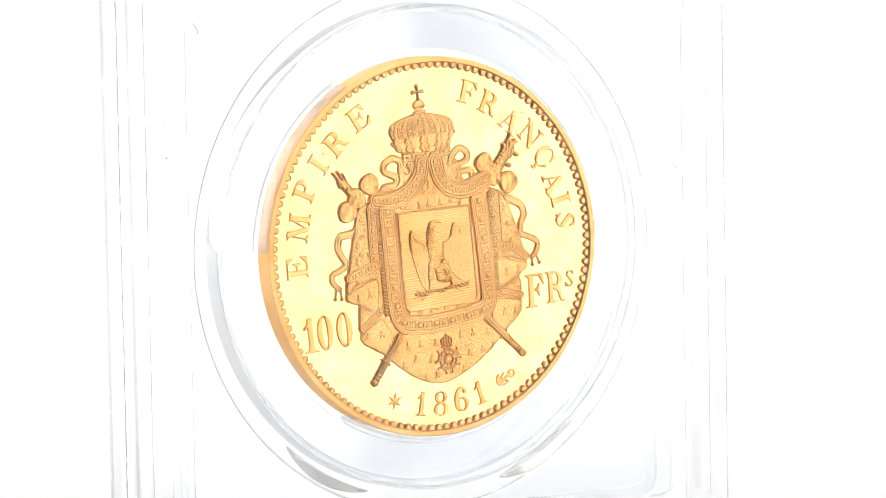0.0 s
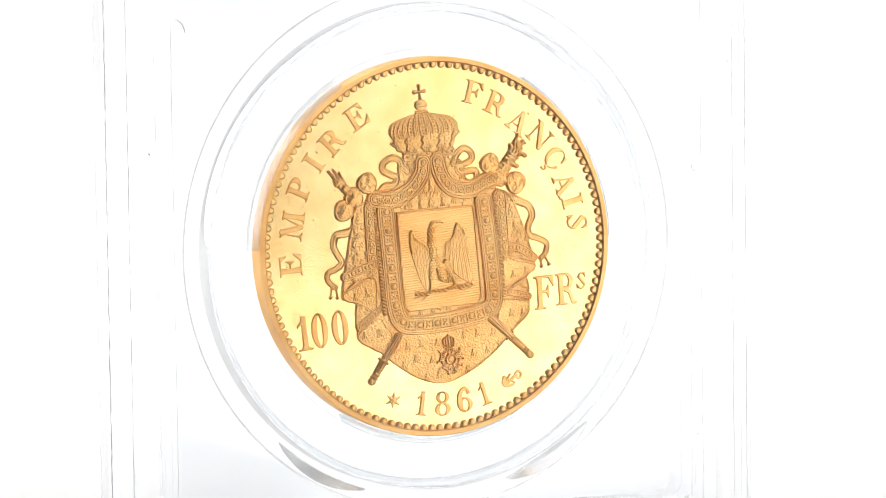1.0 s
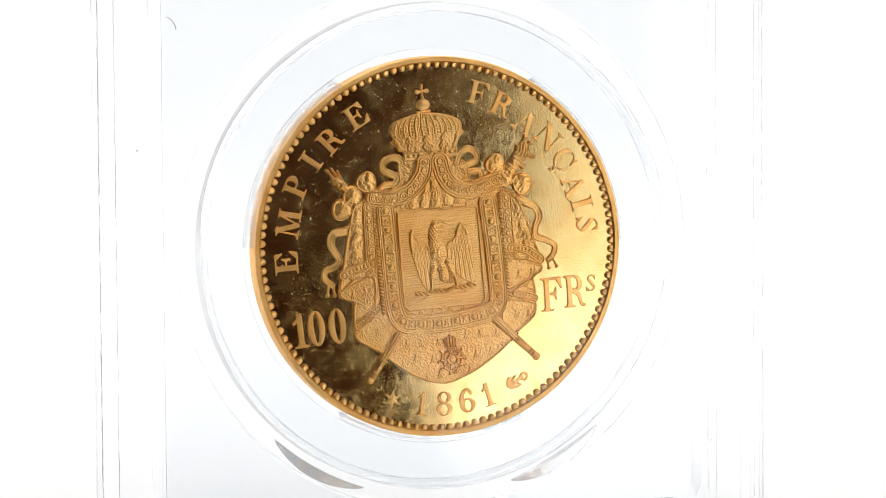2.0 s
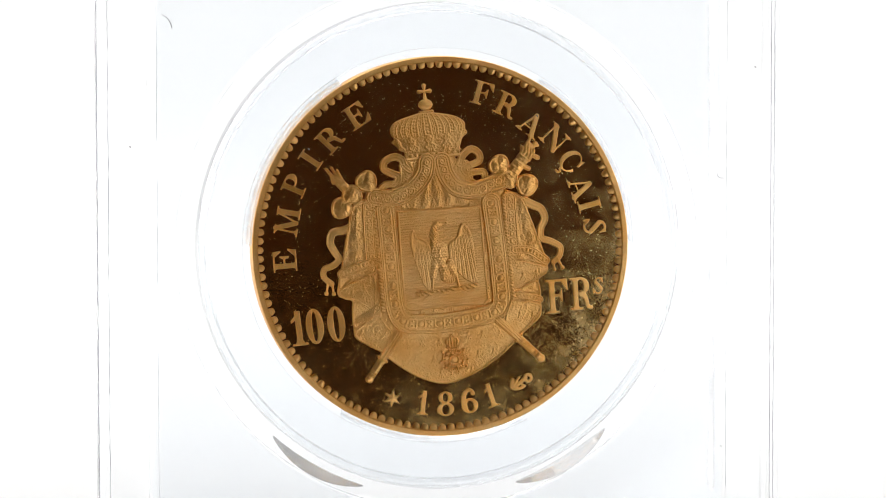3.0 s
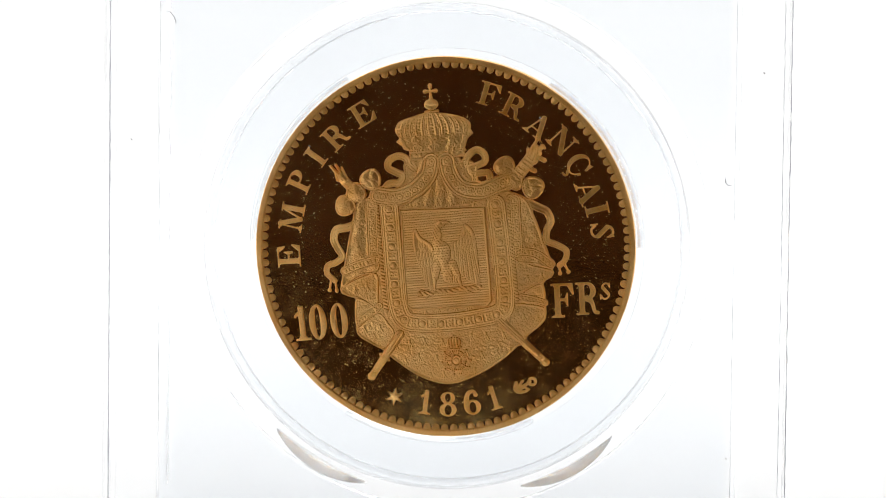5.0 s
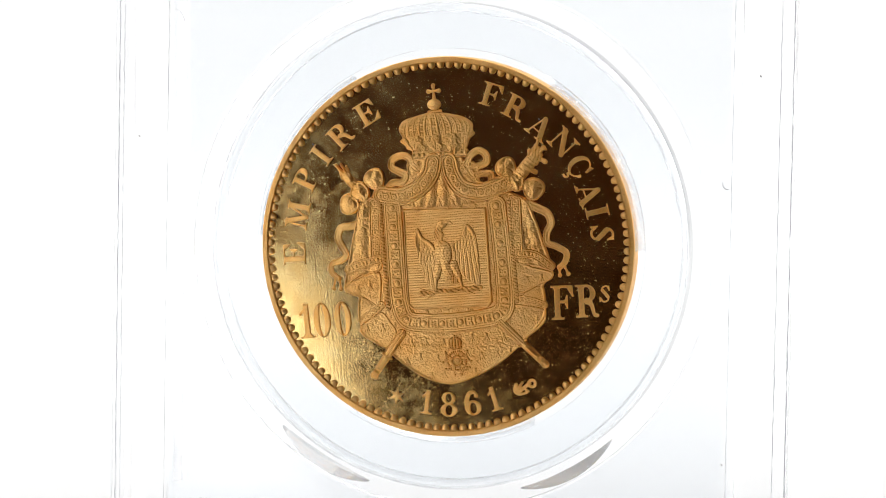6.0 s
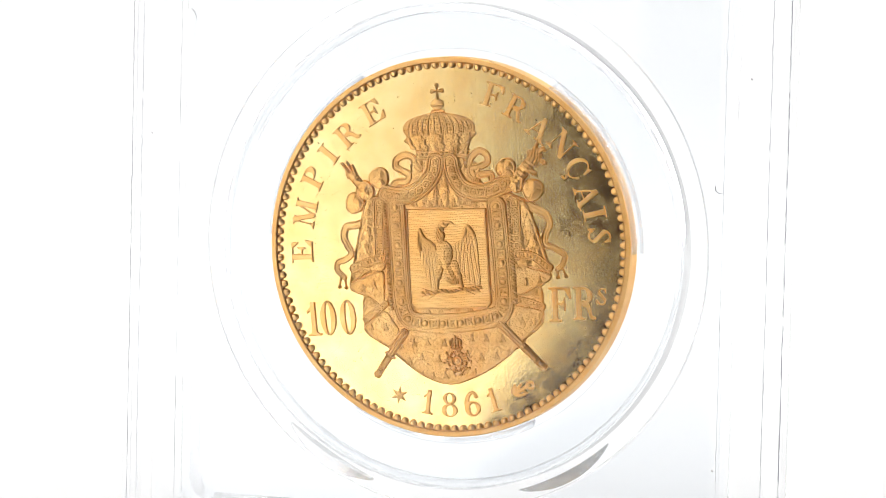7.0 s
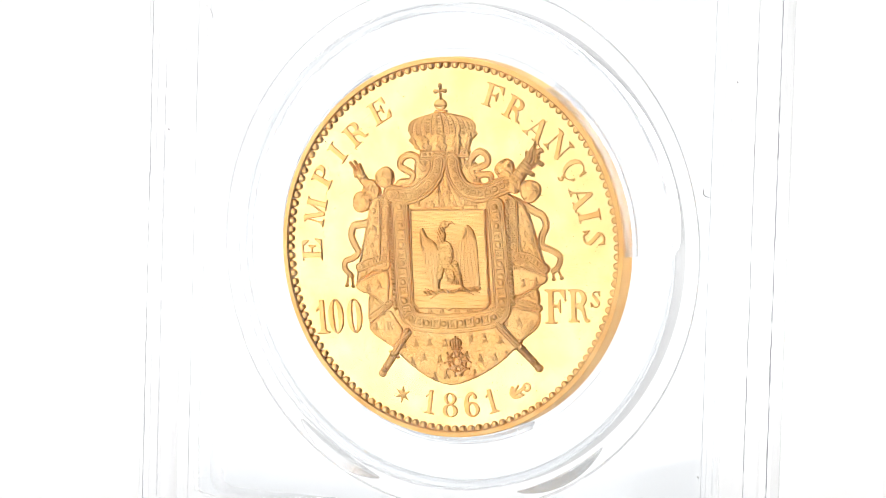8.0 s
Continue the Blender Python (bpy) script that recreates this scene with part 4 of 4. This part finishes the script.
def shield(parent):
    out = [(-3.83, 3.78), (4.05, 3.38), (3.97, -1.18), (3.90, -5.39), (3.41, -5.84), (-0.04, -5.69), (-0.48, -5.86), (-0.83, -5.67), (-3.61, -5.59), (-4.13, -5.09), (-4.03, -0.83)]

    def top(X, Z, d):
        lines = 0.024 * np.cos((Z + 0.012 * np.sin(X * 2.3)) * 2 * math.pi / 0.225) * (0.8 + 0.3 * grain(X, Z, 0.9, 4))
        return np.where(d > -0.26, 0.03 + 0.10 * ridge(d + 0.12, 0.1), 0.04 + lines + 0.012 * grain(X, Z, 0.12, 2))

    relief("shield", parent, around(out, 0.3), lambda X, Z: poly(X, Z, out), top, "shield with fine horizontal lines and a raised border", crisp=-0.3, base=0.2, bevel=0.1, cell=0.032)


def eagle(parent):
    base = 0.26
    wings = (([(-2.50, 1.95), (-2.06, 1.11), (-1.33, 0.55), (-0.98, -0.17), (-0.94, -1.76), (-1.42, -3.81), (-2.06, -3.37), (-2.52, -1.74), (-2.90, 0.15), (-2.86, 1.46)], (-2.2, 7.0)),
             ([(0.64, 0.17), (1.38, 0.67), (1.80, 1.73), (2.20, 2.00), (2.76, 1.30), (3.00, 0.01), (3.01, -1.89), (2.93, -3.67), (1.96, -3.35), (1.11, -2.41), (0.59, -1.30)], (1.6, 8.0)))
    for pts, pivot in wings:
        def plumes(X, Z, d, pivot=pivot):
            """Overlapping rows of feathers that fan out below a far pivot, small scales above and long quills below."""
            ang, rho = np.arctan2(X - pivot[0], pivot[1] - Z), pivot[1] - Z
            h = np.zeros(X.shape)
            for row, (start, end, pitch) in enumerate(((6.6, 13.0, 0.040), (5.6, 8.6, 0.036), (5.0, 7.0, 0.034), (4.4, 6.0, 0.032))):
                cell = (ang / pitch + 0.5 * (row % 2)) % 1 - 0.5
                pick = LATTICE[np.floor(ang / pitch + 0.5 * (row % 2)).astype(int) % 64, row]
                tip = end + 0.35 * (pick - 0.5) - 1.6 * cell * cell
                quill = 0.012 * row + 0.055 * np.sqrt(np.clip(1 - (2 * cell) ** 2, 0, 1)) + 0.02 * np.clip((rho - start) / (end - start), 0, 1) - 0.025 * ridge(cell, 0.1)
                h = np.where((rho < tip) & (rho > start - 2), np.maximum(h * 0.35, quill), h)
            return h + 0.09 * ridge(d + 0.16, 0.16) * (rho < 7.2) + 0.02 * grain(X, Z, 0.12, 1)
        relief("eagle_wing", parent, around(pts, 0.3), lambda X, Z, pts=pts: shape(X, Z, pts), plumes, "spread wing with long feathers", crisp=-0.2, base=base, bevel=0.1, cell=0.03)
    bodies = [(-0.47, 1.19), (-0.72, 0.34), (-0.43, -0.92), (-0.03, -2.18), (0.06, -2.8)]

    def plumage(X, Z, d):
        row = np.floor(Z / 0.24)
        p, q = ((X / 0.25 + 0.5 * (row % 2)) % 1 - 0.5) * 0.25, (Z / 0.24 % 1) * 0.24
        scale = ridge(np.hypot(p, q - 0.24) - 0.17, 0.07)
        return 0.14 * np.sqrt(np.clip(-d / 0.6, 0, 1)) + 0.04 * scale + 0.06 * grain(X, Z, 0.16, 3)
    relief("eagle_body", parent, around(bodies, 1.4), lambda X, Z: union(path(X, Z, bodies, 0.36, 0.5), oval(X, Z, (-0.28, -0.5), 0.82, 1.15), seg(X, Z, (-0.81, -1.5), (-1.1, -2.7), 0.42, 0.3), seg(X, Z, (0.60, -1.6), (0.95, -2.75), 0.42, 0.3)),
           plumage, crisp=-0.2, base=base + 0.05, bevel=0.12, cell=0.03)
    relief("eagle_tail", parent, (-0.5, 1.5, -3.8, -1.2), lambda X, Z: union(*[seg(X, Z, (0.4, -1.6), (0.1 + 0.22 * k, -3.35 + 0.05 * abs(k - 2)), 0.12, 0.15) for k in range(5)]),
           lambda X, Z, d: 0.07 * np.sqrt(np.clip(-d / 0.14, 0, 1)) + 0.03 * np.cos((X - 0.4) / (0.2 - 0.12 * (Z + 1.6)) * 12), "fanned tail", base=base + 0.04, bevel=0.1, cell=0.03)
    for a, b in (((-1.15, -2.8), (-1.3, -3.75)), ((1.05, -2.9), (1.2, -3.7))):
        relief("eagle_claw", parent, around([a, b], 0.8), lambda X, Z, a=a, b=b: union(seg(X, Z, a, b, 0.17, 0.13), *[seg(X, Z, b, (b[0] + 0.42 * s, b[1] - 0.28 - 0.1 * (s == 0)), 0.12, 0.06) for s in (-1, 0, 1)]),
               lambda X, Z, d: 0.12 * np.sqrt(np.clip(-d / 0.15, 0, 1)), base=base + 0.06, bevel=0.09, cell=0.03)
    head = [(-0.65, 0.95), (-0.72, 1.80), (-0.25, 2.27), (0.34, 2.36)]
    relief("eagle_head", parent, around(head, 0.8), lambda X, Z: union(path(X, Z, [(-0.62, 0.6), (-0.66, 1.3), (-0.45, 1.95)], 0.42, 0.34), oval(X, Z, (-0.21, 2.16), 0.5, 0.36), path(X, Z, [(0.1, 2.28), (0.5, 2.3), (0.78, 2.1)], 0.2, 0.05)),
           lambda X, Z, d: 0.11 * np.sqrt(np.clip(-d / 0.3, 0, 1)) + 0.05 * np.cos((X + 0.5 * Z) * 24) * (Z < 1.9) - 0.07 * ridge(np.hypot(X + 0.08, Z - 2.24), 0.1) + 0.03 * grain(X, Z, 0.15, 5), base=base + 0.06, bevel=0.1, cell=0.03)
    bolt = [(-2.75, -4.02), (-1.9, -4.14), (-0.9, -3.96), (0.1, -4.1), (1.1, -3.9), (2.1, -4.0), (2.95, -3.9)]
    rays = [((-2.75, -3.66), (-1.75, -4.1), 0.06, 0.12), ((-2.95, -4.4), (-1.75, -4.1), 0.06, 0.12), ((-2.2, -4.65), (-1.3, -4.1), 0.06, 0.12), ((2.95, -4.3), (1.9, -3.98), 0.06, 0.12), ((3.1, -3.55), (1.9, -3.9), 0.06, 0.12), ((2.3, -4.5), (1.3, -4.0), 0.06, 0.12)]
    def twist(X, Z, d):
        u, v = along(X, Z, bolt)
        return 0.03 + 0.10 * np.sqrt(np.clip(-d / 0.2, 0, 1)) + 0.05 * np.cos(u * 13 + v * 14) * (np.abs(v) < 0.25) + 0.03 * grain(X, Z, 0.15, 6)
    relief("thunderbolt", parent, around(bolt, 0.9), lambda X, Z: union(path(X, Z, bolt, 0.19), *[seg(X, Z, *r) for r in rays]), twist, "twisted bundle of lightning under the eagle", base=base, bevel=0.1, cell=0.03)


def medal(parent):
    c = (0.04, -10.58)

    def arm(k, r, a):
        t = radians(90 + 72 * k + a)
        return (c[0] + r * math.cos(t), c[1] + r * math.sin(t))

    arms = [[arm(k, 0.3, -30), arm(k, 1.28, -22), arm(k, 1.12, 0), arm(k, 1.28, 22), arm(k, 0.3, 30)] for k in range(5)]
    tips = [arm(k, 1.33, s) for k in range(5) for s in (-22, 22)]

    def sd(X, Z):
        r = np.hypot(X - c[0], Z - c[1])
        return union(*[poly(X, Z, p) for p in arms], *[disc(X, Z, p, 0.13) for p in tips], np.abs(r - 0.88) - 0.11, r - 0.55)

    def top(X, Z, d):
        r, a = np.hypot(X - c[0], Z - c[1]), np.arctan2(Z - c[1], X - c[0])
        return 0.04 + 0.09 * ridge(r - 0.46, 0.09) + 0.06 * np.sqrt(np.clip(1 - (r / 0.28) ** 2, 0, 1)) + 0.05 * ridge(d + 0.09, 0.07) + 0.04 * np.cos(a * 30) * (np.abs(r - 0.88) < 0.11) + 0.03 * grain(X, Z, 0.16, 7)

    m = relief("medal", parent, around([c], 1.8), sd, top, "five-armed badge with a wreath hanging from the collar", base=0.16, bevel=0.1, cell=0.03)
    k = (0.0, -8.75)
    relief("medal_crown", m, around([k], 1.1), lambda X, Z: union(rect(X, Z, k[0] - 0.42, k[0] + 0.42, k[1] - 0.68, k[1] - 0.42, 0.08), np.maximum(oval(X, Z, (k[0], k[1] - 0.1), 0.68, 0.5), k[1] - 0.5 - Z), disc(X, Z, (k[0], k[1] + 0.46), 0.13)),
           lambda X, Z, d: 0.04 + 0.07 * ridge((((X - k[0]) / (0.75 + 0.25 * np.cos(Z - k[1]))) / 0.27 + 0.5) % 1 - 0.5, 0.3) + 0.05 * ridge(d + 0.08, 0.07), base=0.16, bevel=0.1, cell=0.03)


def denticles(parent):
    """The ring of rounded teeth inside the rim: one mesh, shared."""
    bm = bmesh.new()
    w, long_, tall = 0.35, 0.6, 0.2
    rows = []
    for s, y in ((1.0, 0.10), (0.97, -0.10), (0.84, -tall + 0.02), (0.5, -tall - 0.03)):
        pts = [(w * s, 0.0), (w * s, -long_ * 0.35)] + [(w * s * math.cos(radians(a)), -long_ * 0.35 - (long_ * 0.65) * s * math.sin(radians(a))) for a in (20, 40, 65, 90, 115, 140, 160)] + [(-w * s, -long_ * 0.35), (-w * s, 0.0)]
        rows.append([bm.verts.new((x * MM, y * MM, z * MM)) for x, z in pts])
    for a, b in zip(rows, rows[1:]):
        for i in range(len(a) - 1):
            bm.faces.new((a[i], b[i], b[i + 1], a[i + 1]))
    bm.faces.new(rows[-1])
    bmesh.ops.recalc_face_normals(bm, faces=bm.faces)
    if sum(f.normal.y for f in bm.faces) > 0:
        bmesh.ops.reverse_faces(bm, faces=bm.faces)
    me = mesh_of("denticle", bm, FROST)
    count = 128
    for k in range(count):
        a = 360.0 * k / count
        ob = new("denticle", me)
        ob.parent = parent
        r = R_FIELD + 0.06
        ob.matrix_local = pose(r * math.sin(radians(a)) * MM, (field_y(16.6) + 0.0) * MM, r * math.cos(radians(a)) * MM, 0, a, 0)


for build in (legend, star_mark, anchor_mark, crown, mantle, knots, ribbons, sceptres, collar, shield, eagle, medal, denticles):
    build(COIN)


# ---- what turns ----
def motions():
    times = [k * 0.5 for k in range(17)]
    walk(HOLDER, [(t, turned(t)) for t in times])
    walk(COIN, [(t, turned(t) @ pose(0, -0.35 * MM, 0, 0, -6.1)) for t in times])


motions()
